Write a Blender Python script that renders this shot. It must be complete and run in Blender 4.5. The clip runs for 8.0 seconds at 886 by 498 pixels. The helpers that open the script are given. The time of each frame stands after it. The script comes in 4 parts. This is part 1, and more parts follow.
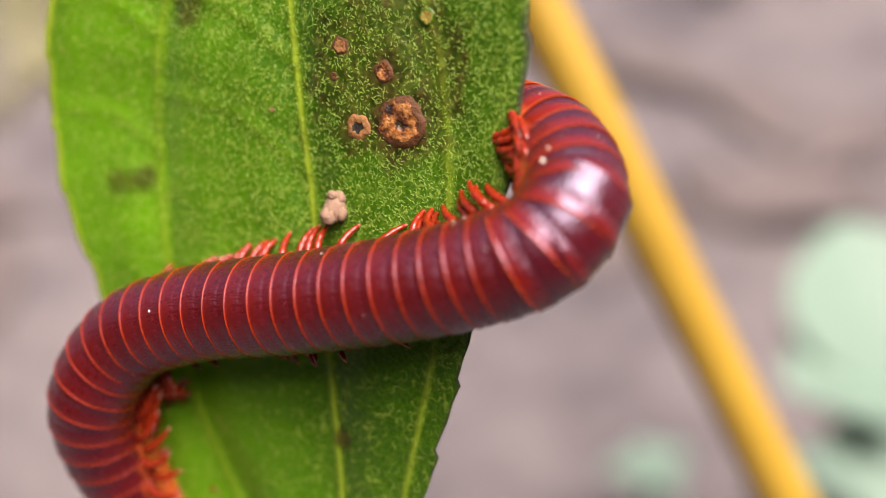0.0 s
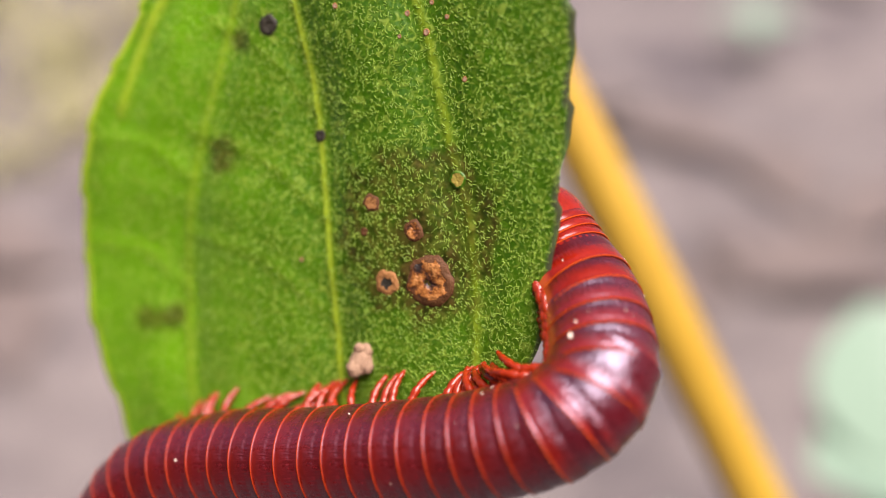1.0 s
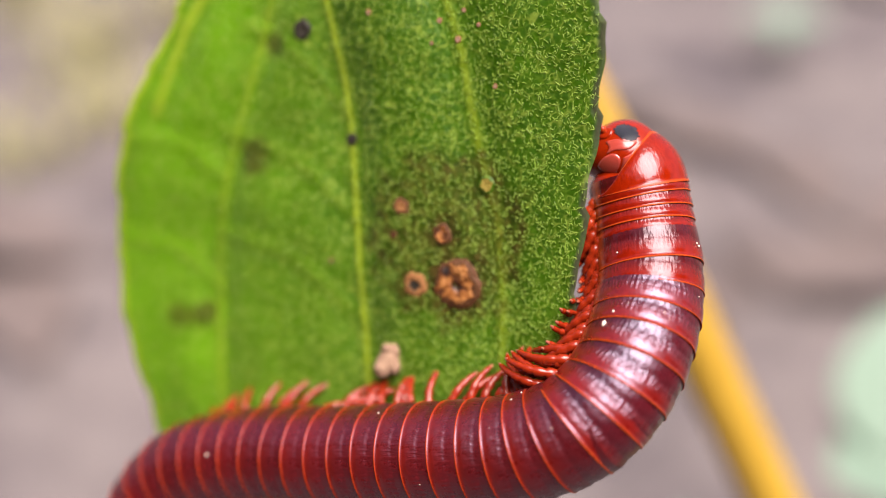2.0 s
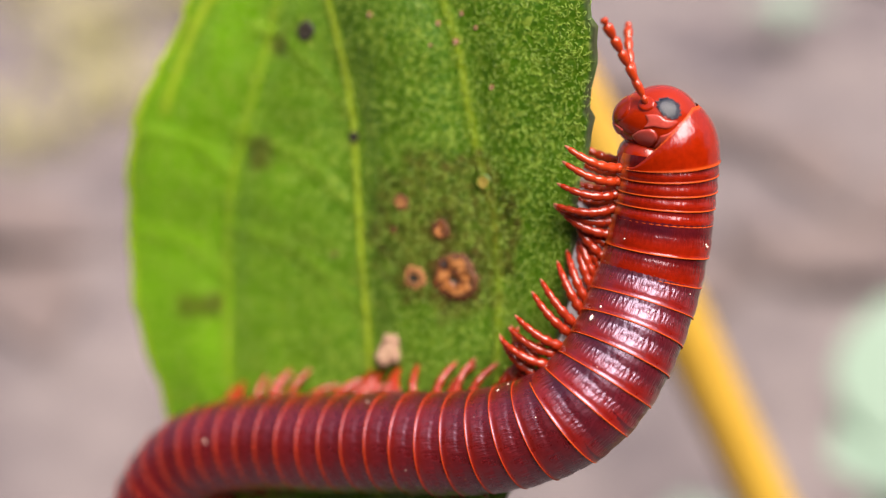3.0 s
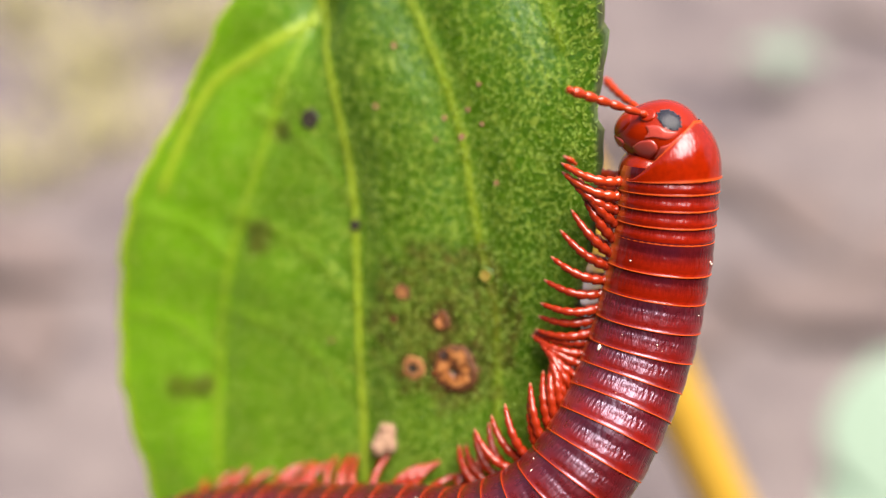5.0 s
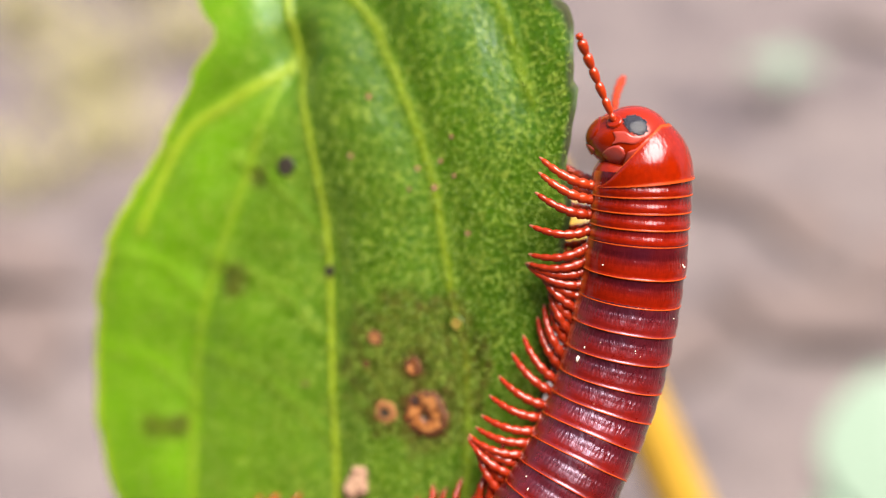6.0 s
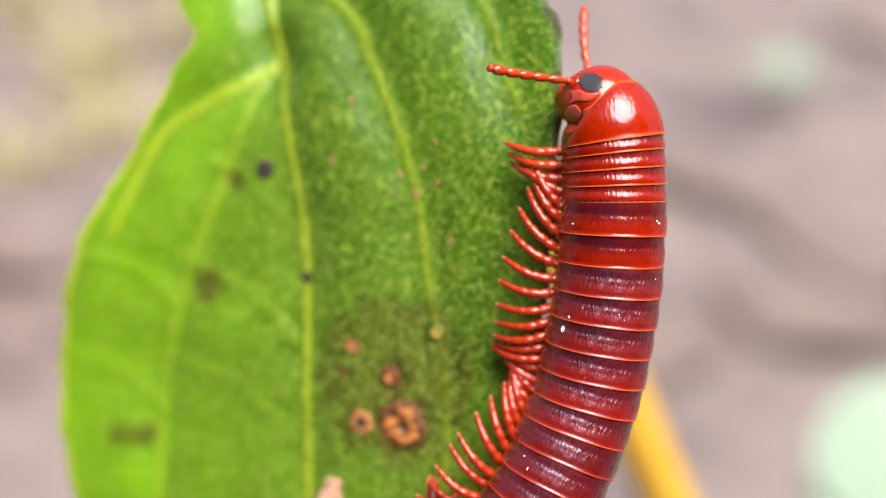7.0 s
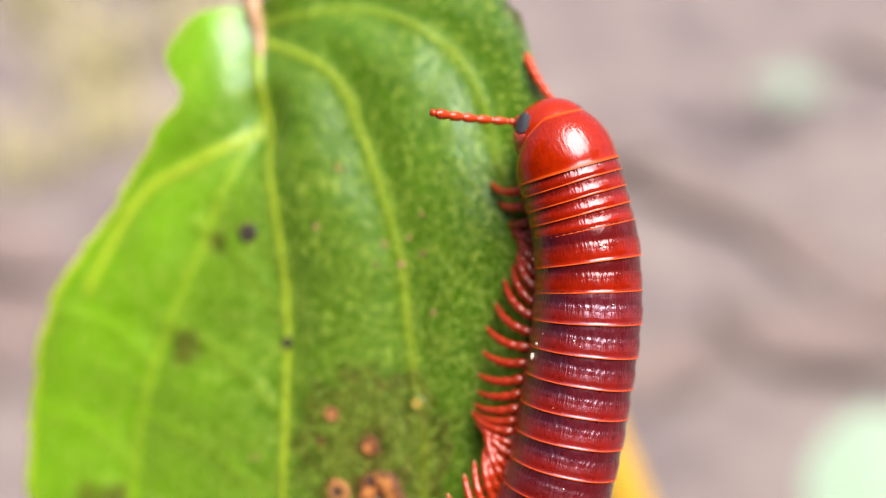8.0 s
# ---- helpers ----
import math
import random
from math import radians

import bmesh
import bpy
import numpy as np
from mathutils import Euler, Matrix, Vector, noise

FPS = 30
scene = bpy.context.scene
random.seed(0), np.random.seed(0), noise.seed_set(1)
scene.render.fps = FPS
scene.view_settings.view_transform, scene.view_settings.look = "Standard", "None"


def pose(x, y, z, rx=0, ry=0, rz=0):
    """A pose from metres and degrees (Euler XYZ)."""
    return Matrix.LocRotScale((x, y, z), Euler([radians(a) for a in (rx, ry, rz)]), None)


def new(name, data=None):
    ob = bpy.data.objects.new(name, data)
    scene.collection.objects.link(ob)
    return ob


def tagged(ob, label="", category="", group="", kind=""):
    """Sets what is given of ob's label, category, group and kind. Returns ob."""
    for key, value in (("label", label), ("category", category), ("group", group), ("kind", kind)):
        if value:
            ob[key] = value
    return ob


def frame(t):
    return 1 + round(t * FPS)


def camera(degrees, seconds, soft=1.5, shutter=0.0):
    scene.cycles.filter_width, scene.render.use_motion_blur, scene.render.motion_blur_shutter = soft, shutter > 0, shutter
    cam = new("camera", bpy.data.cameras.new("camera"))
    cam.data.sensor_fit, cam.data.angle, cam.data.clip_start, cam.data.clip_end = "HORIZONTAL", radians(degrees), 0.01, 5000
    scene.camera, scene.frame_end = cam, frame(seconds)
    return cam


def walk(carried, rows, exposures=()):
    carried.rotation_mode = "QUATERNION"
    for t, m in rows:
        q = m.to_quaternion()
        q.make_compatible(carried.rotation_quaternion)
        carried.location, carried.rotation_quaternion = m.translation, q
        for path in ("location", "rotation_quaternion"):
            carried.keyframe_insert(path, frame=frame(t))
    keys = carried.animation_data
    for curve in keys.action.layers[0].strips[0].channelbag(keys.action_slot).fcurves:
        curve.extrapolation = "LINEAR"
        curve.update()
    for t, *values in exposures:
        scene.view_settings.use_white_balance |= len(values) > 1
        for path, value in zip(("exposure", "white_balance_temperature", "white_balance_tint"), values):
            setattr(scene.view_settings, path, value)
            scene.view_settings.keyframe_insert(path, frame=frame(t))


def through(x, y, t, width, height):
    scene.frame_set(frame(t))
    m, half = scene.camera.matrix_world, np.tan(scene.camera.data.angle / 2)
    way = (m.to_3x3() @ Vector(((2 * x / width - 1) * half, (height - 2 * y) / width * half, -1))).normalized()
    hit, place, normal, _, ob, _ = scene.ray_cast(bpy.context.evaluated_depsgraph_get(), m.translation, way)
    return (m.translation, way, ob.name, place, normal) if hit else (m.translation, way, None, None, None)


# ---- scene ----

MM = 0.001
# The leaf and the animal are laid out in millimetres in a frame tilted against the ground:
# x to the right, y away from the first eye point, z up along the leaf.
EYE_HEIGHT, TILT = 0.33, -35.0
BASE = pose(0, 0, EYE_HEIGHT, TILT, 0, 0)


def mm(x, y, z):
    return Vector((x * MM, y * MM, z * MM))


# ---- camera ----
cam = camera(47.0, 8.0, soft=1.1)
cam.data.dof.use_dof = True
cam.data.dof.aperture_fstop = 15.0

PATH = [
    # seconds, x, y, z (mm), yaw, pitch, roll
    (0.0, 0.00, 0.00, 0.00, 0.00, 0.00, -0.00),
    (0.1, 0.41, -0.67, 0.38, -0.16, 2.34, -0.90),
    (0.2, 0.36, -0.96, 1.50, 0.58, 2.85, -0.72),
    (0.3, -0.22, -0.19, 2.30, 0.52, 3.23, -0.70),
    (0.4, -0.02, -0.19, 2.94, 0.95, 3.21, -0.58),
    (0.5, -0.35, 0.11, 3.65, 1.02, 3.75, -0.89),
    (1.0, -0.22, -0.16, 5.27, 1.32, 2.92, -1.33),
    (1.5, -0.49, -0.94, 5.00, 1.37, 2.18, -1.86),
    (1.7, -0.60, -0.74, 5.34, 1.88, 2.93, -2.24),
    (2.8, -0.24, -2.60, 5.85, 2.83, 1.77, -2.30),
    (3.0, -0.18, -2.99, 5.97, 2.69, 1.86, -2.35),
    (3.5, -0.73, -2.85, 6.89, 2.32, 3.44, -2.65),
    (4.0, -0.79, -3.26, 7.32, 2.28, 3.61, -3.01),
    (4.5, -1.14, -3.47, 8.32, 2.25, 3.97, -3.13),
    (5.8, 0.51, -4.22, 10.21, 2.15, 4.00, -3.93),
    (6.0, 0.70, -4.63, 11.03, 2.25, 4.27, -3.87),
    (6.5, 0.18, -4.60, 11.32, 2.15, 4.19, -4.28),
    (7.0, 1.54, -3.84, 11.85, 2.06, 4.03, -4.95),
    (7.2, 1.14, -4.22, 13.21, 1.98, 3.79, -5.19),
    (7.5, 0.10, -3.65, 12.25, 1.89, 3.62, -5.58),
    (7.7, 1.12, -3.53, 12.43, 1.94, 3.74, -5.80),
    (8.0, 2.29, -4.08, 15.36, 2.09, 4.36, -6.44),
]
walk(cam, [(t, BASE @ Matrix.Translation(mm(x, y, z)) @ pose(0, 0, 0, 90 + pitch, roll, yaw))
           for t, x, y, z, yaw, pitch, roll in PATH],
     exposures=[(0.0, 1.34, 6600, 14), (1.5, 1.32, 6600, 14), (4.5, 1.44, 6750, 12), (8.0, 1.62, 6700, 11.0)])

# The plant turns about the root of its leaf as the animal climbs: seconds, turn and nod in degrees.
SWAY_ROOT = (-13.41, 49.97, 32.05)
SWAY = [
    (0.0, 0.00, 0.00),
    (3.5, 0.00, 0.00),
    (4.0, 0.22, -0.33),
    (4.5, 0.95, -0.91),
    (5.8, 2.91, -0.90),
    (6.0, 2.98, -1.37),
    (6.5, 3.16, -3.00),
    (7.0, 4.89, -2.92),
    (7.2, 5.74, -4.62),
    (7.5, 7.06, -4.26),
    (7.7, 7.25, -3.35),
    (8.0, 7.34, -4.59),
]


def sway_rows():
    """Poses in the world of all that hangs on the leaf."""
    root = Matrix.Translation(mm(*SWAY_ROOT))
    return [(t, BASE @ root @ pose(0, 0, 0, 0, 0, turn) @ pose(0, 0, 0, nod) @ root.inverted()) for t, turn, nod in SWAY]


# ---- light: bright overcast sky, a broad soft sun high up ----
SUN_HEIGHT, SUN_TURN = 69.0, 138.0
world = bpy.data.worlds.new("overcast_sky")
scene.world = world
world.use_nodes = True
wn, wl = world.node_tree.nodes, world.node_tree.links
sky = wn.new("ShaderNodeTexSky")
sky.sky_type, sky.sun_disc = "NISHITA", False
sky.sun_elevation, sky.sun_rotation = radians(SUN_HEIGHT), radians(SUN_TURN)
sky.air_density, sky.dust_density, sky.ozone_density = 0.6, 6.0, 0.4
wl.new(sky.outputs[0], wn["Background"].inputs[0])
wn["Background"].inputs[1].default_value = 0.085
sun = new("sun", bpy.data.lights.new("sun", "SUN"))
sun.data.energy, sun.data.angle, sun.data.color = 3.9, radians(48), (1.0, 0.97, 0.92)
sun.matrix_basis = pose(0, 0, 2, 90 - SUN_HEIGHT, 0, 180 - SUN_TURN)


# ---- materials ----
class Nodes:
    """A small builder of node materials."""

    def __init__(self, name):
        self.mat = bpy.data.materials.new(name)
        self.mat.use_nodes = True
        self.tree = self.mat.node_tree
        self.bsdf = self.tree.nodes["Principled BSDF"]
        self.coord = self.tree.nodes.new("ShaderNodeTexCoord")

    def add(self, kind, **values):
        node = self.tree.nodes.new(kind)
        for key, value in values.items():
            key = key.replace("_", " ")
            (node.inputs[key]).default_value = value
        return node

    def link(self, a, b):
        self.tree.links.new(a, b)

    def noise(self, scale, detail=4.0, rough=0.55, vector=None):
        node = self.add("ShaderNodeTexNoise", Scale=scale, Detail=detail, Roughness=rough)
        self.link(vector or self.coord.outputs["Object"], node.inputs["Vector"])
        return node.outputs["Fac"]

    def voronoi(self, scale, feature="F1", vector=None):
        node = self.add("ShaderNodeTexVoronoi", Scale=scale)
        node.feature = feature
        self.link(vector or self.coord.outputs["Object"], node.inputs["Vector"])
        return node.outputs["Distance"]

    def ramp(self, fac, *stops):
        node = self.tree.nodes.new("ShaderNodeValToRGB")
        marks = node.color_ramp.elements
        while len(marks) < len(stops):
            marks.new(0.5)
        for mark, (place, colour) in zip(marks, stops):
            mark.position = place
            mark.color = (*colour, 1) if isinstance(colour, tuple) else (colour, colour, colour, 1)
        self.link(fac, node.inputs[0])
        return node.outputs[0]

    def math(self, op, a, b=None, clamp=False):
        node = self.tree.nodes.new("ShaderNodeMath")
        node.operation, node.use_clamp = op, clamp
        for slot, value in zip(node.inputs, (a, b)):
            if value is None:
                continue
            if isinstance(value, (int, float)):
                slot.default_value = value
            else:
                self.link(value, slot)
        return node.outputs[0]

    def mix(self, fac, a, b, mode="MIX"):
        node = self.tree.nodes.new("ShaderNodeMix")
        node.data_type, node.blend_type = "RGBA", mode
        for slot, value in zip((node.inputs[0], node.inputs[6], node.inputs[7]), (fac, a, b)):
            if isinstance(value, (int, float)):
                slot.default_value = value
            elif isinstance(value, tuple):
                slot.default_value = (*value, 1)
            else:
                self.link(value, slot)
        return node.outputs[2]

    def attribute(self, name):
        node = self.tree.nodes.new("ShaderNodeAttribute")
        node.attribute_name = name
        return node.outputs["Fac"]

    def bump(self, height, strength, distance):
        node = self.add("ShaderNodeBump", Strength=strength, Distance=distance)
        self.link(height, node.inputs["Height"])
        if self.bsdf.inputs["Normal"].is_linked:
            self.link(self.bsdf.inputs["Normal"].links[0].from_socket, node.inputs["Normal"])
        self.link(node.outputs[0], self.bsdf.inputs["Normal"])

    def done(self, colour, rough=0.5, spec=0.5, coat=0.0, through=0.0, tint=None):
        b = self.bsdf
        for slot, value in (("Base Color", colour), ("Roughness", rough)):
            if isinstance(value, tuple):
                b.inputs[slot].default_value = (*value, 1)
            elif isinstance(value, (int, float)):
                b.inputs[slot].default_value = value
            else:
                self.link(value, b.inputs[slot])
        b.inputs["Specular IOR Level"].default_value = spec
        b.inputs["Coat Weight"].default_value = coat
        b.inputs["Coat Roughness"].default_value = 0.12
        if through:
            out = self.tree.nodes["Material Output"]
            thin = self.tree.nodes.new("ShaderNodeBsdfTranslucent")
            if tint is None:
                tint = colour
            if isinstance(tint, tuple):
                thin.inputs[0].default_value = (*tint, 1)
            else:
                self.link(tint, thin.inputs[0])
            both = self.tree.nodes.new("ShaderNodeMixShader")
            both.inputs[0].default_value = through
            self.link(b.outputs[0], both.inputs[1])
            self.link(thin.outputs[0], both.inputs[2])
            self.link(both.outputs[0], out.inputs["Surface"])
        return self.mat


def leaf_material():
    n = Nodes("leaf_green")
    broad = n.noise(130, 3)
    blotch = n.noise(620, 3, 0.6)
    fine = n.noise(2500, 1.5, 0.5)
    worms = n.math("ABSOLUTE", n.math("SUBTRACT", n.noise(1900, 1.0, 0.4), 0.5))
    green = n.mix(n.ramp(broad, (0.3, 0.0), (0.7, 1.0)), (0.029, 0.088, 0.002), (0.046, 0.126, 0.002))
    green = n.mix(n.ramp(blotch, (0.4, 0.0), (0.75, 0.6)), green, (0.024, 0.068, 0.002))
    # glow of light through the far half, put into the green
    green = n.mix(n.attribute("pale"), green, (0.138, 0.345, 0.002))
    light = n.math("MULTIPLY", n.ramp(worms, (0.0, 1.0), (0.06, 0.0)), n.ramp(fine, (0.42, 0.0), (0.56, 0.65)))
    cells = n.voronoi(2400, "DISTANCE_TO_EDGE")
    green = n.mix(n.ramp(cells, (0.0, 0.22), (0.12, 0.0)), green, (0.25, 0.36, 0.03))
    green = n.mix(light, green, (0.30, 0.38, 0.05))
    green = n.mix(n.attribute("vein"), green, (0.38, 0.46, 0.03))
    brown = n.mix(n.ramp(fine, (0.35, 0.0), (0.65, 1.0)), (0.018, 0.010, 0.003), (0.085, 0.048, 0.010))
    green = n.mix(n.attribute("stain"), green, brown)
    edge = n.attribute("rim")
    green = n.mix(edge, green, (0.045, 0.040, 0.016))
    n.bump(n.voronoi(3000), 0.3, 0.00010)
    n.bump(fine, 0.4, 0.00010)
    # blue of the reflected sky, put into the tint of the leaf's sheen
    n.bsdf.inputs["Specular Tint"].default_value = (0.82, 0.95, 1.0, 1)
    glow = n.mix(0.5, green, (0.44, 0.66, 0.004))
    return n.done(green, n.mix(edge, n.ramp(fine, (0.3, 0.30), (0.7, 0.44)), (0.95, 0.95, 0.95)), 0.6, through=0.33, tint=glow)


def scab_material():
    """Dead patch: tan and orange crusts broken by dark cracks."""
    n = Nodes("leaf_scab")
    lumps = n.noise(1300, 3, 0.6)
    crust = n.ramp(lumps, (0.36, (0.015, 0.008, 0.007)), (0.44, (0.09, 0.028, 0.008)), (0.50, (0.24, 0.08, 0.016)), (0.57, (0.36, 0.15, 0.045)), (0.64, (0.19, 0.06, 0.014)), (0.72, (0.05, 0.02, 0.012)))
    n.bump(lumps, 0.9, 0.0003)
    n.bump(n.noise(4200, 2), 0.5, 0.0001)
    return n.done(crust, 0.5, 0.4)


def plain_material(name, dark, light, scale, rough=0.5, spec=0.5, relief=0.3, depth=0.0001, coat=0.0, through=0.0):
    n = Nodes(name)
    grain = n.noise(scale, 5, 0.6)
    broad = n.noise(scale * 0.2, 2)
    colour = n.mix(n.math("MULTIPLY", n.math("ADD", grain, broad), 0.5), dark, light)
    n.bump(grain, relief, depth)
    return n.done(colour, rough, spec, coat, through)


def ring_material(name, front, middle, back, rim, pitted=1.0, gloss=(0.17, 0.28), sheen=0.8, stripe=1.0, dents=1.0, reach=0.5, glint=(0.86, 0.76, 1.0)):
    """Shell of a body ring: dark in front with a near-black band along the flank, red behind, a thin orange lip, an orange belly."""
    n = Nodes(name)
    along = n.attribute("along")
    wobble = n.noise(1100, 3)
    along2 = n.math("ADD", along, n.math("MULTIPLY", n.math("SUBTRACT", wobble, 0.5), 0.16))
    shell = n.ramp(along2, (0.0, back), (reach * 0.4, back), (reach, middle), (reach + 0.2, front))
    info = n.tree.nodes.new("ShaderNodeObjectInfo")
    shade = n.ramp(info.outputs["Random"], (0.0, 0.8), (1.0, 1.0))
    shell = n.mix(1.0, shell, shade, "MULTIPLY")
    specks = n.ramp(n.noise(3800, 2), (0.35, 0.7), (0.6, 1.0))
    shell = n.mix(0.6, shell, specks, "MULTIPLY")
    # the dark band breaks up into blotches, ring by ring
    patches = n.math("MULTIPLY", n.attribute("stripe"), n.ramp(along2, (0.36, 0.0), (0.58, 1.0)))
    patches = n.math("MULTIPLY", patches, n.ramp(n.noise(700, 3), (0.36, 0.25), (0.58, 1.0)))
    shell = n.mix(n.math("MULTIPLY", patches, 0.85 * stripe), shell, (0.010, 0.004, 0.012))
    lip = n.attribute("rim")
    shell = n.mix(lip, shell, rim)
    shell = n.mix(n.attribute("belly"), shell, (0.50, 0.085, 0.016))
    # lengthwise wrinkles, strongest on the shoulder across each ring
    stretch = n.add("ShaderNodeMapping")
    stretch.inputs["Scale"].default_value = (7600, 7600, 1500)
    n.link(n.coord.outputs["Object"], stretch.inputs[0])
    lines = n.noise(1.0, 2, 0.5, stretch.outputs[0])
    band = n.ramp(along2, (0.22, 0.1), (0.40, 1.0), (0.60, 1.0), (0.78, 0.35))
    n.bump(n.math("MULTIPLY", lines, band), pitted, 0.00019)
    n.bump(n.noise(6200, 2), 0.25 * pitted, 0.00005)
    n.bump(n.noise(900, 2), 0.12 * pitted * dents, 0.00006 * dents)
    # the sky's cast on the sheen is put into its tint, lilac by default; the lip is duller
    n.bsdf.inputs["Specular Tint"].default_value = (*glint, 1)
    rough = n.mix(lip, n.ramp(n.noise(2600, 3), (0.3, gloss[0]), (0.7, gloss[1])), (0.6, 0.6, 0.6))
    made = n.done(shell, rough, sheen)
    n.link(n.math("MULTIPLY", n.math("SUBTRACT", 1.0, n.math("MULTIPLY", lip, 0.97)), sheen), n.bsdf.inputs["Specular IOR Level"])
    return made


LEAF = leaf_material()
SHELL = ring_material("millipede_shell", (0.074, 0.0042, 0.0056), (0.088, 0.0042, 0.0042), (0.122, 0.0052, 0.0024), (0.31, 0.028, 0.002), 0.35, (0.24, 0.34), 0.82, 0.40, 1.0, 0.26)
SHELL_MID = ring_material("millipede_shell_maroon", (0.074, 0.0040, 0.0070), (0.106, 0.0045, 0.0048), (0.160, 0.0056, 0.0026), (0.40, 0.050, 0.004), 0.50, (0.25, 0.36), 0.88, 0.60, 1.0, 0.40)
SHELL_RED = ring_material("millipede_shell_red", (0.070, 0.0042, 0.0050), (0.125, 0.0056, 0.0030), (0.200, 0.0078, 0.0016), (0.44, 0.058, 0.005), 0.30, (0.13, 0.20), 0.46, 0.50, 1.0, 0.5, (1.0, 0.84, 0.92))
COLLAR_RED = ring_material("millipede_collar_red", (0.180, 0.0080, 0.0008), (0.20, 0.0090, 0.0008), (0.22, 0.0098, 0.0008), (0.46, 0.062, 0.004), 0.18, (0.11, 0.17), 0.46, 0.0, 2.8, 0.5, (1.0, 0.84, 0.92))
HEAD_RED = plain_material("millipede_head", (0.17, 0.0085, 0.0010), (0.26, 0.0135, 0.0012), 1400, 0.18, 0.42, 0.3, 0.00006)
LEG_RED = plain_material("millipede_leg", (0.18, 0.011, 0.003), (0.33, 0.026, 0.005), 2500, 0.22, 0.55, 0.1, 0.00002, 0.0, 0.15)
FEELER = plain_material("millipede_antenna", (0.30, 0.020, 0.005), (0.46, 0.050, 0.010), 2500, 0.2, 0.55, 0.1, 0.00002, 0.0, 0.2)
LEG_TIP = plain_material("millipede_claw", (0.22, 0.05, 0.03), (0.34, 0.11, 0.06), 2500, 0.35)
MOUTH = plain_material("millipede_mouthparts", (0.24, 0.022, 0.014), (0.38, 0.055, 0.040), 2200, 0.22, 0.6, 0.2, 0.00003)
EYE_DARK = plain_material("millipede_eye", (0.003, 0.003, 0.008), (0.010, 0.011, 0.026), 3000, 0.14, 0.70, 0.1, 0.00002)
SPOT_RIM = plain_material("leaf_spot_rim", (0.025, 0.011, 0.004), (0.13, 0.045, 0.012), 2600, 0.7, 0.3, 0.8, 0.00015)
SPOT_TAN = plain_material("leaf_spot_tan", (0.12, 0.045, 0.012), (0.34, 0.15, 0.05), 2600, 0.7, 0.3, 0.8, 0.00015)
SCAB = scab_material()
SPOT_YELLOW = plain_material("leaf_spot_yellow", (0.13, 0.10, 0.014), (0.30, 0.22, 0.04), 2600, 0.6, 0.3, 0.6, 0.0001)
SPOT_BLACK = plain_material("leaf_spot_black", (0.006, 0.005, 0.004), (0.03, 0.022, 0.012), 2200, 0.6, 0.4, 0.5, 0.0001)
CRUMB = plain_material("pale_crumb", (0.14, 0.07, 0.045), (0.32, 0.20, 0.13), 1600, 0.8, 0.3, 0.6, 0.0002)
SPECK = plain_material("white_speck", (0.6, 0.45, 0.35), (0.85, 0.75, 0.65), 4000, 0.7, 0.3, 0.4, 0.00005)
HAIR = plain_material("leaf_hair", (0.15, 0.30, 0.02), (0.40, 0.52, 0.08), 900, 0.35, 0.5, 0.0, 0.0001, 0.0, 0.3)
PETIOLE = plain_material("petiole_pink", (0.23, 0.105, 0.07), (0.30, 0.19, 0.09), 300, 0.5, 0.5, 0.3, 0.0002)
STEM_YELLOW = plain_material("stem_yellow", (0.29, 0.155, 0.012), (0.41, 0.25, 0.028), 140, 0.45, 0.5, 0.3, 0.0004)
PALE_LEAF = plain_material("pale_green_leaf", (0.150, 0.212, 0.160), (0.205, 0.28, 0.215), 60, 0.6, 0.4, 0.3, 0.001, 0.0, 0.2)
DRY_LEAF = plain_material("dry_leaf", (0.075, 0.055, 0.055), (0.13, 0.10, 0.09), 80, 0.8, 0.3, 0.5, 0.001)
SHRUB = plain_material("unseen_dark_foliage", (0.012, 0.025, 0.008), (0.045, 0.075, 0.02), 30, 0.8, 0.1, 0.8, 0.02)
STRAW = plain_material("yellowed_grass", (0.30, 0.275, 0.14), (0.40, 0.36, 0.20), 90, 0.7, 0.3, 0.3, 0.0005)


def ground_material():
    n = Nodes("dry_soil")
    big, mid, small = n.noise(9.0, 3), n.noise(30, 4), n.noise(260, 5, 0.65)
    soil = n.mix(n.ramp(big, (0.36, 0.0), (0.62, 1.0)), (0.058, 0.046, 0.052), (0.140, 0.115, 0.112))
    soil = n.mix(n.ramp(mid, (0.4, 0.0), (0.7, 0.6)), soil, (0.175, 0.145, 0.141))
    soil = n.mix(0.5, soil, n.ramp(small, (0.3, 0.6), (0.7, 1.0)), "MULTIPLY")
    n.bump(mid, 0.5, 0.01)
    n.bump(small, 0.6, 0.002)
    return n.done(soil, 0.9, 0.25)


SOIL = ground_material()


# ---- mesh helpers ----
def link_mesh(name, verts, faces, material, parent=None, smooth=True, attributes=None, kind=""):
    me = bpy.data.meshes.new(name)
    me.from_pydata([tuple(v) for v in verts], [], faces)
    for m in material if isinstance(material, (list, tuple)) else [material]:
        me.materials.append(m)
    for key, values in (attributes or {}).items():
        me.attributes.new(key, "FLOAT", "POINT").data.foreach_set("value", np.asarray(values, dtype=np.float32))
    me.polygons.foreach_set("use_smooth", [smooth] * len(me.polygons))
    me.update()
    ob = new(name, me)
    if parent:
        ob.parent = parent
    if kind:
        tagged(ob, kind=kind)
    return ob


def part(name, bm, material, parent, label="", smooth=True):
    bmesh.ops.recalc_face_normals(bm, faces=bm.faces)
    me = bpy.data.meshes.new(name)
    bm.to_mesh(me)
    bm.free()
    me.materials.append(material)
    me.polygons.foreach_set("use_smooth", [smooth] * len(me.polygons))
    ob = new(name, me)
    ob.parent = parent
    if label:
        tagged(ob, label=label)
    return ob


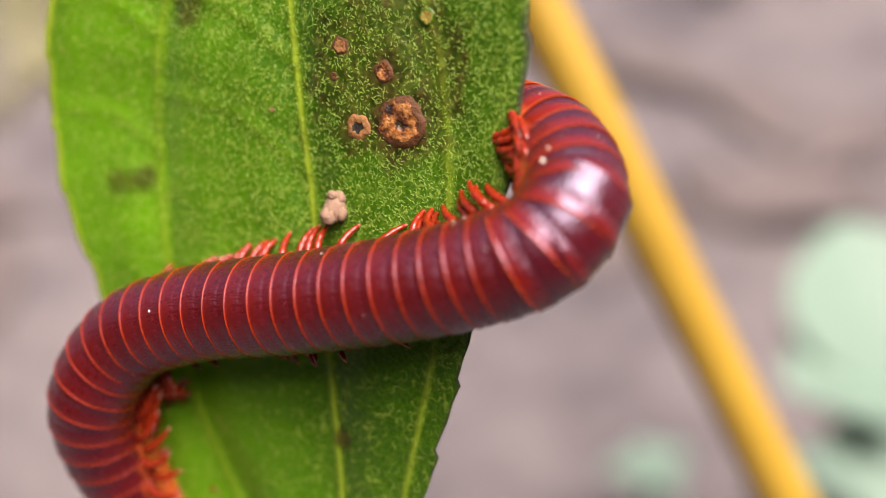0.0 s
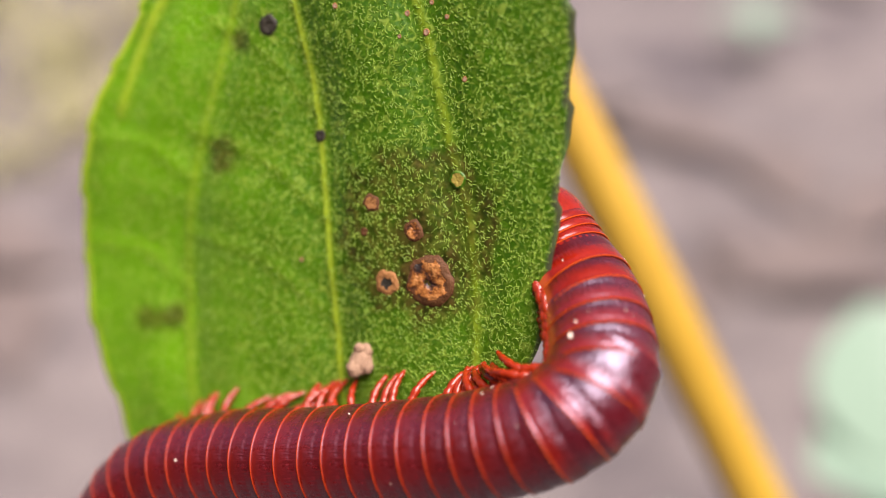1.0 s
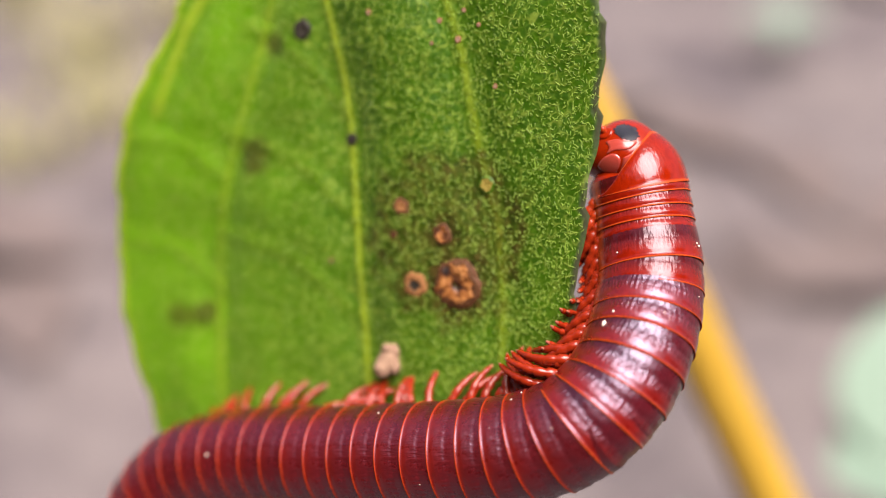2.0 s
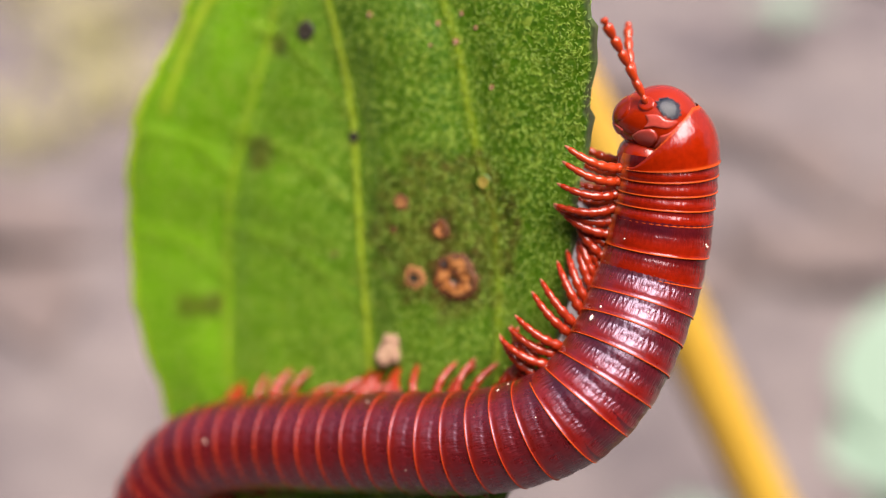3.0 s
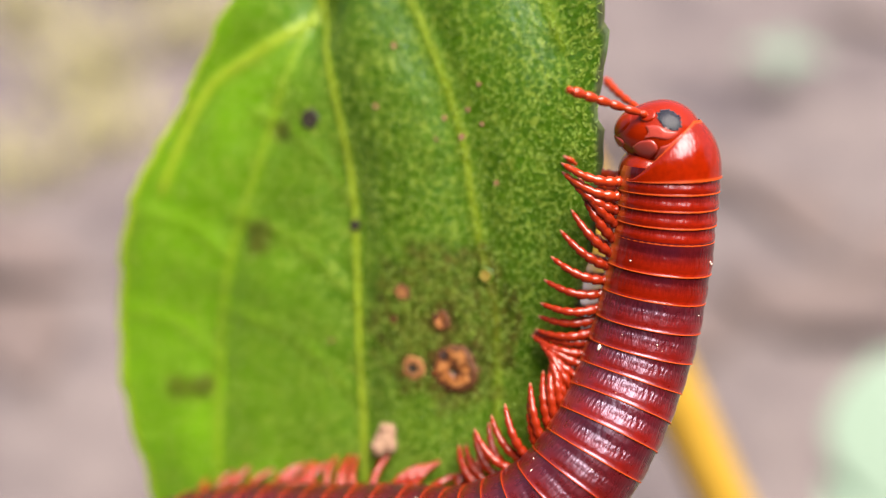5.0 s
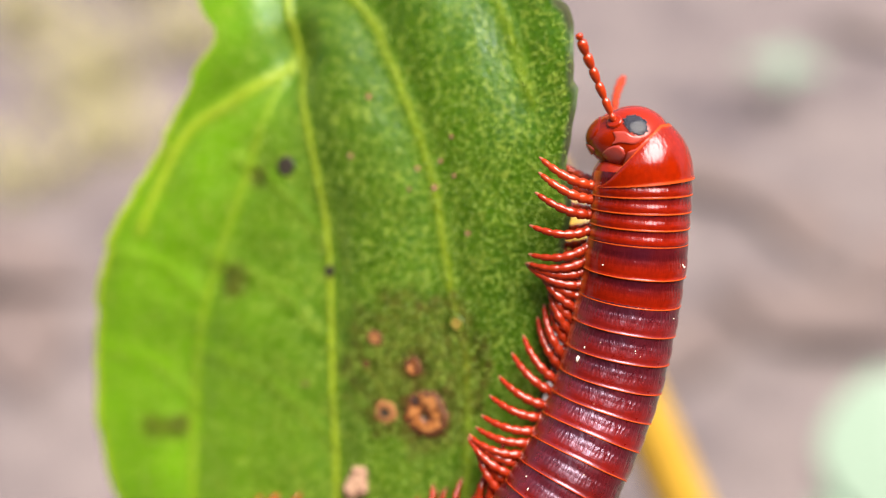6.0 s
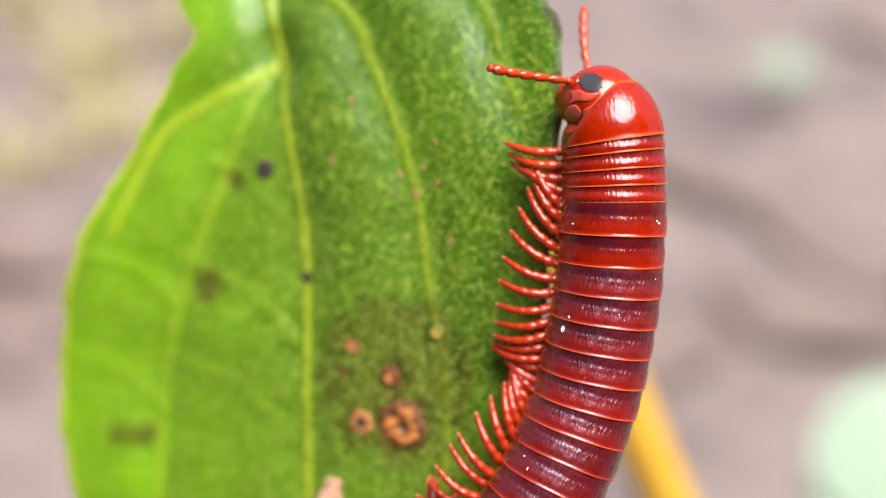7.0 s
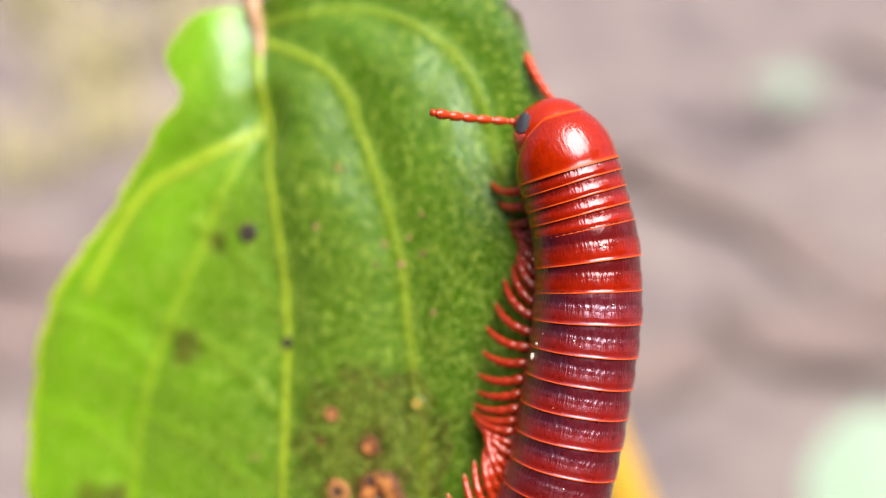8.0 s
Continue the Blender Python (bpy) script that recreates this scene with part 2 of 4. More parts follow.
def tube(points, radii, sides=10, cap=True):
    """Vertices and faces of a tube through the points."""
    pts = [Vector(p) for p in points]
    verts, faces = [], []
    side = None
    for i, p in enumerate(pts):
        d = (pts[min(i + 1, len(pts) - 1)] - pts[max(i - 1, 0)]).normalized()
        if side is None:
            side = d.cross(Vector((0.31, 0.2, 0.93)))
            if side.length < 0.1:
                side = d.cross(Vector((1, 0, 0)))
        side = (side - d * side.dot(d)).normalized()
        up = d.cross(side)
        for k in range(sides):
            a = 2 * math.pi * k / sides
            verts.append(p + (side * math.cos(a) + up * math.sin(a)) * radii[i])
    for i in range(len(pts) - 1):
        for k in range(sides):
            a, b = i * sides + k, i * sides + (k + 1) % sides
            faces.append((a, b, b + sides, a + sides))
    if cap:
        verts += [pts[0], pts[-1]]
        first, last = len(verts) - 2, len(verts) - 1
        top = (len(pts) - 1) * sides
        for k in range(sides):
            faces.append((first, (k + 1) % sides, k))
            faces.append((last, top + k, top + (k + 1) % sides))
    return verts, faces


def curve_through(points, steps):
    """Smooth curve (Catmull-Rom) through the points, sampled."""
    p = np.array(points, dtype=float)
    p = np.vstack([2 * p[0] - p[1], p, 2 * p[-1] - p[-2]])
    out = []
    for i in range(1, len(p) - 2):
        for k in range(steps):
            t = k / steps
            a, b, c, d = p[i - 1], p[i], p[i + 1], p[i + 2]
            out.append(0.5 * (2 * b + (c - a) * t + (2 * a - 5 * b + 4 * c - d) * t * t + (3 * b - a - 3 * c + d) * t ** 3))
    out.append(p[-2])
    return np.array(out)


def resample(points, count):
    step = np.linalg.norm(np.diff(points, axis=0), axis=1)
    s = np.concatenate([[0], np.cumsum(step)])
    at = np.linspace(0, s[-1], count)
    return np.stack([np.interp(at, s, points[:, k]) for k in range(points.shape[1])], 1)


# ---- ground ----
def build_ground():
    """One sheet, fine near the plant and coarse towards the horizon."""
    ring_r = [0.0] + [0.05 * 1.16 ** k for k in range(62)]
    verts, faces, n = [(0, 0.4, 0)], [], 72
    for r in ring_r[1:]:
        for k in range(n):
            a = 2 * math.pi * k / n
            x, y = r * math.cos(a), 0.4 + r * math.sin(a)
            h = 0.012 * noise.noise(Vector((x * 6, y * 6, 0))) + 0.004 * noise.noise(Vector((x * 25, y * 25, 3)))
            verts.append((x, y, h * min(1.0, 3.0 / max(r, 0.1))))
    for k in range(n):
        faces.append((0, 1 + k, 1 + (k + 1) % n))
    for i in range(len(ring_r) - 2):
        for k in range(n):
            a, b = 1 + i * n + k, 1 + i * n + (k + 1) % n
            faces.append((a, a + n, b + n, b))
    return tagged(link_mesh("ground", verts, faces, SOIL), "dry mottled pinkish brown soil", "ground", kind="structure")


ground = build_ground()


def ground_height(x, y):
    r = math.hypot(x, y - 0.4)
    h = 0.012 * noise.noise(Vector((x * 6, y * 6, 0))) + 0.004 * noise.noise(Vector((x * 25, y * 25, 3)))
    return h * min(1.0, 3.0 / max(r, 0.1))


def build_unseen_hedge():
    """Unseen dark shrubs added behind the eye point to block sky reflections: an uneven curved bank of foliage."""
    verts, faces, n, rows = [], [], 90, 26
    for i in range(rows + 1):
        h = i / rows
        for k in range(n + 1):
            a = radians(188 + 164 * k / n)
            rough = noise.noise(Vector((k * 0.35, i * 0.5, 0))) * 0.16 + noise.noise(Vector((k * 1.3, i * 1.7, 4))) * 0.07
            r = 1.5 - 0.25 * math.sin(h * 2.6) + rough
            top = 1.5 + 0.25 * noise.noise(Vector((k * 0.2, 0, 7)))
            verts.append((r * math.cos(a), 0.25 + r * math.sin(a), -0.03 + h * top))
    for i in range(rows):
        for k in range(n):
            p = i * (n + 1) + k
            faces.append((p, p + 1, p + n + 2, p + n + 1))
    back = len(verts)
    verts += [(x * 1.25, (y - 0.25) * 1.25 + 0.25, z) for x, y, z in verts]
    faces += [tuple(q + back for q in f[::-1]) for f in faces]
    for k in range(n):
        p = rows * (n + 1) + k
        faces.append((p, p + 1, p + 1 + back, p + back))
    # leaves all over the bank, each folded along its middle
    rng = random.Random(21)
    skin = len(verts)
    for _ in range(9000):
        foot = Vector(verts[rng.randrange(skin)]) + Vector((rng.gauss(0, 0.03), rng.gauss(0, 0.03), rng.gauss(0, 0.03)))
        m = Matrix.Translation(foot) @ Euler((rng.uniform(-1.2, 1.2), rng.uniform(-1.2, 1.2), rng.uniform(0, 6.28))).to_matrix().to_4x4()
        size = rng.uniform(0.035, 0.075)
        k = len(verts)
        verts += [tuple(m @ Vector(q)) for q in ((0, 0, 0), (0.28 * size, 0.45 * size, 0.1 * size), (0, size, -0.05 * size), (-0.28 * size, 0.45 * size, 0.1 * size))]
        faces += [(k, k + 1, k + 2), (k, k + 2, k + 3)]
    return tagged(link_mesh("hedge", verts, faces, SHRUB, smooth=False), "unseen dark green shrubs added to keep sky out of reflections", "hedge", kind="structure")


build_unseen_hedge()


# ---- the plant: stem, petiole and the spotted leaf ----
LEAF_O = (-3.0, 49.75, 10.0)
LEAF_U = Vector((0.9054, -0.4150, -0.0899))
LEAF_V = Vector((0.0, -0.2118, 0.9773))
LEAF_N = Vector((-0.4246, -0.8848, -0.1917))

EDGE_LEFT = [(-11.5, 21.5), (-14.4, 20.6), (-15.9, 18.3), (-14.2, 15.8), (-15.4, 13.7), (-18.2, 8.2), (-21.0, 3.5), (-22.1, -2.5), (-21.5, -8.6),
             (-19.4, -14.0), (-17.6, -20.0), (-13.2, -27.5), (-2.5, -38.0)]
EDGE_RIGHT = [(-11.5, 21.5), (-8.0, 24.3), (-2.0, 24.8), (3.0, 23.2), (6.0, 18.8), (7.4, 15.1), (7.7, 10.5), (7.9, 6.5), (7.6, 2.0), (6.9, -5.4),
              (4.7, -14.1), (2.0, -23.5), (-2.5, -38.0)]
MIDRIB = [(-11.5, 21.5), (-10.7, 19.4), (-9.2, 15.0), (-7.1, 9.3), (-5.7, 3.1), (-4.5, -8.0), (-3.3, -21.0), (-2.5, -38.0)]
VEINS = [
    (MIDRIB, 0.15, 0.42, 0.8),
    ([(-9.5, 15.2), (-12.0, 7.0), (-14.1, 0.0), (-14.6, -6.0), (-13.0, -20.0), (-6.0, -33.0)], 0.20, 0.45, 0.38),
    ([(-9.6, 14.3), (-13.0, 12.1), (-16.2, 9.8), (-19.0, 4.0)], 0.30, 0.35, 0.7),
    ([(-10.5, 19.5), (-5.6, 18.0), (-2.6, 14.2), (0.2, 9.0), (1.7, 3.5), (3.2, -2.3), (3.2, -12.0), (0.0, -28.0)], 0.17, 0.34, 0.5),
    ([(-10.8, 20.6), (-4.0, 21.6), (2.0, 19.0), (5.5, 13.0)], 0.18, 0.35, 0.3),
    ([(-6.0, 4.5), (-9.0, 7.4), (-12.3, 8.8)], 0.34, 0.13, 0.06),
    ([(-5.3, -1.0), (-9.0, 1.8), (-13.8, 3.0)], 0.34, 0.13, 0.06),
    ([(-4.7, -6.5), (-9.0, -3.6), (-14.4, -2.6)], 0.34, 0.13, 0.06),
    ([(-14.2, 0.5), (-17.0, 2.2), (-20.4, 2.4)], 0.34, 0.12, 0.05),
    ([(-14.6, -6.0), (-17.6, -4.0), (-21.4, -3.8)], 0.34, 0.12, 0.05),
]
# u, v, radius, strength of the brown discoloration round a blemish
STAINS = [(0.9, -3.8, 2.1, 0.95), (-1.4, -4.1, 1.2, 0.8), (0.1, -1.3, 1.3, 0.85), (2.3, 1.3, 0.9, 0.6), (-2.3, -0.1, 0.8, 0.7),
          (-5.7, 3.1, 0.35, 0.9), (-15.6, -7.6, 0.8, 0.8), (-16.5, -7.8, 0.7, 0.6), (-17.4, -7.9, 0.8, 0.65), (-11.9, 1.9, 1.1, 0.75), (-8.8, 8.7, 0.55, 1.0), (-10.7, 7.9, 0.7, 0.7),
          (-2.9, -21.2, 0.6, 0.8), (-1.5, 2.0, 1.0, 0.35), (3.6, -0.5, 0.9, 0.3)]


def polyline_distance(u, v, line):
    pts = curve_through(line, 8)
    best = np.full(u.shape, 1e9)
    for (x0, y0), (x1, y1) in zip(pts[:-1], pts[1:]):
        dx, dy = x1 - x0, y1 - y0
        t = np.clip(((u - x0) * dx + (v - y0) * dy) / (dx * dx + dy * dy + 1e-12), 0, 1)
        best = np.minimum(best, np.hypot(u - x0 - t * dx, v - y0 - t * dy))
    return best


def ripple(u, v, scale, seed):
    flat = [noise.noise(Vector((a * scale, b * scale, seed))) for a, b in zip(u.ravel(), v.ravel())]
    return np.array(flat).reshape(u.shape)


def leaf_relief(u, v):
    """Height of the blade over its plane, in mm: sunk veins, swelling between them, slight waves."""
    h = 0.35 * ripple(u, v, 0.12, 1.0) + 0.06 * ripple(u, v, 0.7, 5.0) - 0.011 * np.clip(v - 8.0, 0, None) ** 2
    for line, width, sunk, _ in VEINS:
        d = polyline_distance(u, v, line)
        deep = 1 + 0.4 * np.clip((v - 2) / 14, 0, 1)
        h = h - sunk * deep * np.exp(-(d / 1.7) ** 2) + 0.10 * np.exp(-(d / width) ** 2)
    return h


def leaf_point(u, v, h=0.0):
    q = Vector(LEAF_O) + LEAF_U * u + LEAF_V * v + LEAF_N * h
    return q * MM


def build_blade(parent):
    rows, half = 190, 60
    left = resample(curve_through(EDGE_LEFT, 12), rows)
    right = resample(curve_through(EDGE_RIGHT, 12), rows)
    mid = resample(curve_through(MIDRIB, 12), rows)
    teeth = np.array([0.30 * ((i * 0.095) % 1.0) + 0.12 * noise.noise(Vector((i * 0.31, 0, 0))) for i in range(rows)])
    fade = np.clip(np.minimum(np.arange(rows), np.arange(rows)[::-1]) / 12.0, 0, 1)
    left[:, 0] -= teeth * fade
    right[:, 0] += teeth[::-1] * 1.15 * fade
    w = np.linspace(0, 1, half + 1)[:, None, None]
    grid = np.concatenate([left[None] * (1 - w) + mid[None] * w, (mid[None] * (1 - w) + right[None] * w)[1:]], 0).transpose(1, 0, 2)
    u, v = grid[..., 0], grid[..., 1]
    cols = u.shape[1]
    h = leaf_relief(u, v)
    o, a, b, n = (np.array(k) for k in (LEAF_O, LEAF_U, LEAF_V, LEAF_N))
    top = (o + u[..., None] * a + v[..., None] * b + h[..., None] * n) * MM
    thick = 0.02 + 0.15 * np.clip(np.minimum(np.arange(cols), np.arange(cols)[::-1]) / 4.0, 0, 1)[None, :] * np.ones((rows, 1))
    low = (o + u[..., None] * a + v[..., None] * b + (h - thick)[..., None] * n) * MM
    verts = np.concatenate([top.reshape(-1, 3), low.reshape(-1, 3)])
    count = rows * cols
    faces = []
    for i in range(rows - 1):
        for k in range(cols - 1):
            p = i * cols + k
            faces.append((p, p + cols, p + cols + 1, p + 1))
            faces.append((count + p, count + p + 1, count + p + cols + 1, count + p + cols))
    for i in range(rows - 1):
        for k in (0, cols - 1):
            p = i * cols + k
            q = (p, p + count, p + count + cols, p + cols)
            faces.append(q if k == 0 else q[::-1])
    vein = np.zeros(u.shape)
    for line, width, _, strength in VEINS:
        d = polyline_distance(u, v, line)
        vein = np.maximum(vein, strength * np.exp(-(d / width) ** 2))
    stain = np.zeros(u.shape)
    wob = 1 + 0.35 * ripple(u, v, 1.1, 9.0)
    for su, sv, r, s in STAINS:
        d = np.hypot(u - su, v - sv) * wob
        stain = np.maximum(stain, s * np.clip((r - d) / (0.45 * r) + 0.3, 0, 1))
    # the dead patch round the group of spots: mottled, darkest along its outer border
    d = np.hypot((u - 0.3) / 1.05, v + 1.4) * (1 + 0.40 * ripple(u, v, 0.7, 3.0))
    mottle = np.clip(0.5 + 1.1 * ripple(u, v, 2.4, 4.0), 0, 1)
    patch = np.clip((4.5 - d) / 0.7, 0, 1) * (0.34 + 0.45 * mottle) + 0.32 * np.exp(-((d - 3.9) / 0.45) ** 2) * mottle
    stain = np.clip(np.maximum(stain, patch), 0, 0.95)
    # backlit glow of the half beyond the midrib, painted brighter and yellower, unevenly so
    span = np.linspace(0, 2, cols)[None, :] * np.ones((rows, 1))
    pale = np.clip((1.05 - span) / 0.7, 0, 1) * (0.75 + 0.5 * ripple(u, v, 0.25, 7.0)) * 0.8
    edge = np.minimum(np.arange(cols), np.arange(cols)[::-1])[None, :] * np.ones((rows, 1))
    rim = np.where((edge < 2) & (span > 1), 0.95, 0.0) * np.clip(ripple(u, v, 0.5, 2.0) * 1.5 + 0.95, 0, 1)
    # lit translucent fringe of the left margin, painted through the vein mask
    vein = np.maximum(vein, np.where(np.arange(cols)[None, :] < 2, 0.85, 0.0) * np.ones((rows, 1)))
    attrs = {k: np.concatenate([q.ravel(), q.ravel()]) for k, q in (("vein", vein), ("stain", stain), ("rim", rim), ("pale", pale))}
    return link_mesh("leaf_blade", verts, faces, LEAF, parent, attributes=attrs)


def one_relief(u, v):
    return float(leaf_relief(np.array([u]), np.array([v]))[0])


def build_spot(parent, u, v, r, rim_mat, heart_mat, black=False, name="leaf_spot"):
    """A scab: an uneven, broken ridge round a sunken heart, feathering into the blade."""
    bm = bmesh.new()
    rings = [(0.0, 0.00), (0.14, -0.01), (0.28, 0.02), (0.42, 0.05), (0.56, 0.07), (0.68, 0.08), (0.79, 0.07), (0.90, 0.04), (1.0, 0.01), (1.1, -0.06)]
    n, rows = 36, []
    base = one_relief(u, v)
    for q, lift in rings:
        row = []
        for k in range(n):
            a = 2 * math.pi * k / n
            c, d = math.cos(a), math.sin(a)
            rr = r * q * (1 + 0.20 * noise.noise(Vector((c * 1.4 + u, d * 1.4 + v, 0.3))) + 0.09 * noise.noise(Vector((c * 4 + v, d * 4 + u, 2.0))))
            hh = r * (lift + (0.09 * noise.noise(Vector((c * q * 4 + u * 3, d * q * 4, v))) + 0.05 * noise.noise(Vector((c * q * 11, d * q * 11 + u, v)))) * (q < 1))
            row.append(bm.verts.new(leaf_point(u + rr * c, v + rr * d, base + 0.03 + hh)))
            if q == 0:
                break
        rows.append(row)
    for k in range(n):
        f = bm.faces.new((rows[0][0], rows[1][k], rows[1][(k + 1) % n]))
        f.material_index = 2 if black else 0
    for i in range(1, len(rows) - 1):
        for k in range(n):
            f = bm.faces.new((rows[i][k], rows[i + 1][k], rows[i + 1][(k + 1) % n], rows[i][(k + 1) % n]))
            a = 2 * math.pi * k / n
            edge = 5.4 + 1.6 * noise.noise(Vector((math.cos(a) * 2 + u, math.sin(a) * 2, v)))
            if i >= edge:
                f.material_index = 1
            elif black and i < 3 + 1.5 * noise.noise(Vector((math.cos(a) * 1.5, math.sin(a) * 1.5 + v, u))):
                f.material_index = 2
    ob = part(name, bm, heart_mat, parent)
    ob.data.materials.append(rim_mat)
    ob.data.materials.append(SPOT_BLACK)
    return ob


def build_hairs(parent):
    """Short bent hairs all over the blade."""
    rng = random.Random(4)
    left, right = resample(curve_through(EDGE_LEFT, 12), 200), resample(curve_through(EDGE_RIGHT, 12), 200)
    spots = []
    while len(spots) < 17000:
        i = rng.randrange(4, 196)
        w = rng.random() ** 0.6
        p = left[i] * (1 - w) + right[i] * w
        bare = any(math.hypot(p[0] - su, p[1] - sv) < 0.62 * sr for su, sv, sr, _ in STAINS[:5])
        if -16 < p[1] < 24 and not bare and rng.random() > (p[1] - 7.0) / 12.0:
            spots.append(p + np.array([rng.uniform(-0.2, 0.2), rng.uniform(-0.3, 0.3)]) * (0.02 < w < 0.98))
    spots = np.array(spots)
    base = leaf_relief(spots[:, 0], spots[:, 1])
    verts, faces = [], []
    for (u, v), h in zip(spots, base):
        a = rng.uniform(0, 6.28)
        length = rng.uniform(0.11, 0.25)
        bend = rng.uniform(-1.0, 1.0)
        pts, x, y = [], u, v
        for k in range(4):
            pts.append(leaf_point(x, y, h - 0.004 + 0.018 * math.sin(k * 0.8)))
            x += length / 3 * math.cos(a + bend * k / 2)
            y += length / 3 * math.sin(a + bend * k / 2)
        tv, tf = tube(pts, [0.017 * MM, 0.024 * MM, 0.021 * MM, 0.009 * MM], 3, cap=False)
        off = len(verts)
        verts += tv
        faces += [tuple(q + off for q in f) for f in tf]
    return link_mesh("hairs", verts, faces, HAIR, parent, kind="stuff")


def stem_point(z):
    """Point of the leaning yellow stem in the tilted frame, in mm."""
    return Vector((24.4 - 0.59 * z + 1.2 * math.sin(z * 0.02), 110.0 - 0.27 * z, z))


def build_plant():
    plant = tagged(new("plant"), "slender plant with a leaning yellow stem and one spotted green leaf", "plant")
    plant.matrix_basis = BASE
    # the stem runs down until it enters the soil
    z = 0.0
    while (BASE @ (stem_point(z) * MM)).z > -0.06 and z > -900:
        z -= 2.0
    zs = np.linspace(z, 190.0, 60)
    pts = [stem_point(q) * MM for q in zs]
    radii = [(3.05 - 0.004 * q + 0.12 * math.sin(q * 0.13)) * MM for q in zs]
    v, f = tube(pts, radii, 20)
    stem = tagged(link_mesh("stem", v, f, STEM_YELLOW, plant), "smooth golden yellow stem")
    # petiole: from the leaf base up and back to the stem
    a = Vector(LEAF_O) + LEAF_U * -11.5 + LEAF_V * 21.5 + LEAF_N * (one_relief(-11.4, 21.3) + 0.15)
    mid2 = Vector(LEAF_O) + LEAF_U * -9.8 + LEAF_V * 16.7 + LEAF_N * (one_relief(-9.8, 16.7) - 0.02)
    in_leaf = Vector(LEAF_O) + LEAF_U * -10.8 + LEAF_V * 19.6 + LEAF_N * (one_relief(-10.8, 19.6) + 0.05)
    line = curve_through([mid2, in_leaf, a, a + Vector((-0.9, 0.6, 4)), a + Vector((-3.0, 6, 22)), a + Vector((-8, 18, 50)), stem_point(125)], 8)
    rr = np.interp(np.arange(len(line)), [0, 8, 16, len(line) - 1], [0.05, 0.30, 0.5, 1.1]) * MM
    v, f = tube([Vector(p) * MM for p in line], list(rr), 12)
    tagged(link_mesh("petiole", v, f, PETIOLE, plant), "pinkish leaf stalk")
    blade = tagged(build_blade(plant), "bright green leaf blade with brown spots, pale veins and toothed edge")
    build_hairs(blade)
    build_spot(blade, 0.9, -3.8, 1.2, SPOT_RIM, SCAB)
    build_spot(blade, -1.4, -4.1, 0.62, SPOT_TAN, SPOT_TAN, True)
    build_spot(blade, 0.1, -1.3, 0.5, SPOT_RIM, SCAB)
    build_spot(blade, 2.3, 1.3, 0.4, LEAF, SPOT_YELLOW)
    build_spot(blade, -2.3, -0.1, 0.42, SPOT_RIM, SPOT_TAN)
    build_spot(blade, -2.7, -1.6, 0.2, SPOT_RIM, SPOT_RIM)
    build_spot(blade, -5.7, 3.1, 0.28, SPOT_BLACK, SPOT_BLACK)
    build_spot(blade, -8.8, 8.7, 0.5, SPOT_BLACK, SPOT_BLACK)
    rng = random.Random(8)
    for u, v in ((0.7, 9.7), (-3.8, 12.8), (1.6, 9.0), (-0.6, 9.2), (-0.9, 8.1), (-6.6, -3.4), (0.5, 8.3), (1.3, 11.0), (-4.5, 9.6), (2.6, 6.1)):
        build_spot(blade, u, v, rng.uniform(0.10, 0.16), SPOT_TAN, CRUMB, name="fleck")
    return plant, stem


plant, stem = build_plant()


def lump(name, places, material, parent=None, seed=0):
    """A knobbly crumb made of merged rough grains: (centre, radii) in mm in the tilted frame."""
    bm = bmesh.new()
    for c, r in places:
        made = bmesh.ops.create_icosphere(bm, subdivisions=3, radius=1.0)["verts"]
        for q in made:
            k = 1 + 0.22 * noise.noise(q.co * 1.7 + Vector((seed, c[0], c[2])))
            q.co = (Vector(c) + Vector((q.co.x * r[0], q.co.y * r[1], q.co.z * r[2])) * k) * MM
    return part(name, bm, material, parent)


def build_crumb():
    top = tagged(new("crumb"), "pale beige crumb stuck to the leaf", "debris")
    p = Vector(LEAF_O) + LEAF_U * -2.8 + LEAF_V * -8.3 + LEAF_N * (one_relief(-2.8, -8.3) + 0.3)
    top.matrix_basis = BASE
    lump("crumb_body", [(p, (0.58, 0.45, 0.7)), (p + Vector((0.25, 0, 0.5)), (0.38, 0.36, 0.4)), (p + Vector((-0.3, -0.1, -0.4)), (0.45, 0.4, 0.5)), (p + Vector((-0.1, -0.2, 0.65)), (0.3, 0.3, 0.25)),
                        (p + Vector((0.35, -0.15, -0.3)), (0.3, 0.3, 0.4))], CRUMB, top)
    return top


crumb = build_crumb()


# ---- the millipede ----
# Line of the body's axis along the leaf, tail to front, and the way its belly faces; in mm.
REAR = [(-2.7, 57.0, -27.2), (-5.5, 61.0, -25.0), (-10.0, 63.5, -22.5), (-14.3, 64.0, -19.1), (-17.8, 62.5, -15.6), (-19.6, 60.0, -11.9), (-19.7, 57.8, -8.3),
        (-17.2, 56.0, -4.9), (-12.9, 53.7, -3.4), (-8.1, 51.2, -2.8), (-4.5, 49.4, -2.3)]
REAR_BELLY = [(-0.4, -0.9, -0.2), (-0.4, -0.9, -0.2), (-0.4, -0.9, -0.2), (-0.2, -1.0, 0.0), (0.6, -0.75, 0.2), (0.97, 0.0, 0.2), (0.8, 0.6, 0.1),
              (0.55, 0.83, 0.1), (0.42, 0.88, 0.19), (0.42, 0.88, 0.19), (0.42, 0.88, 0.19)]
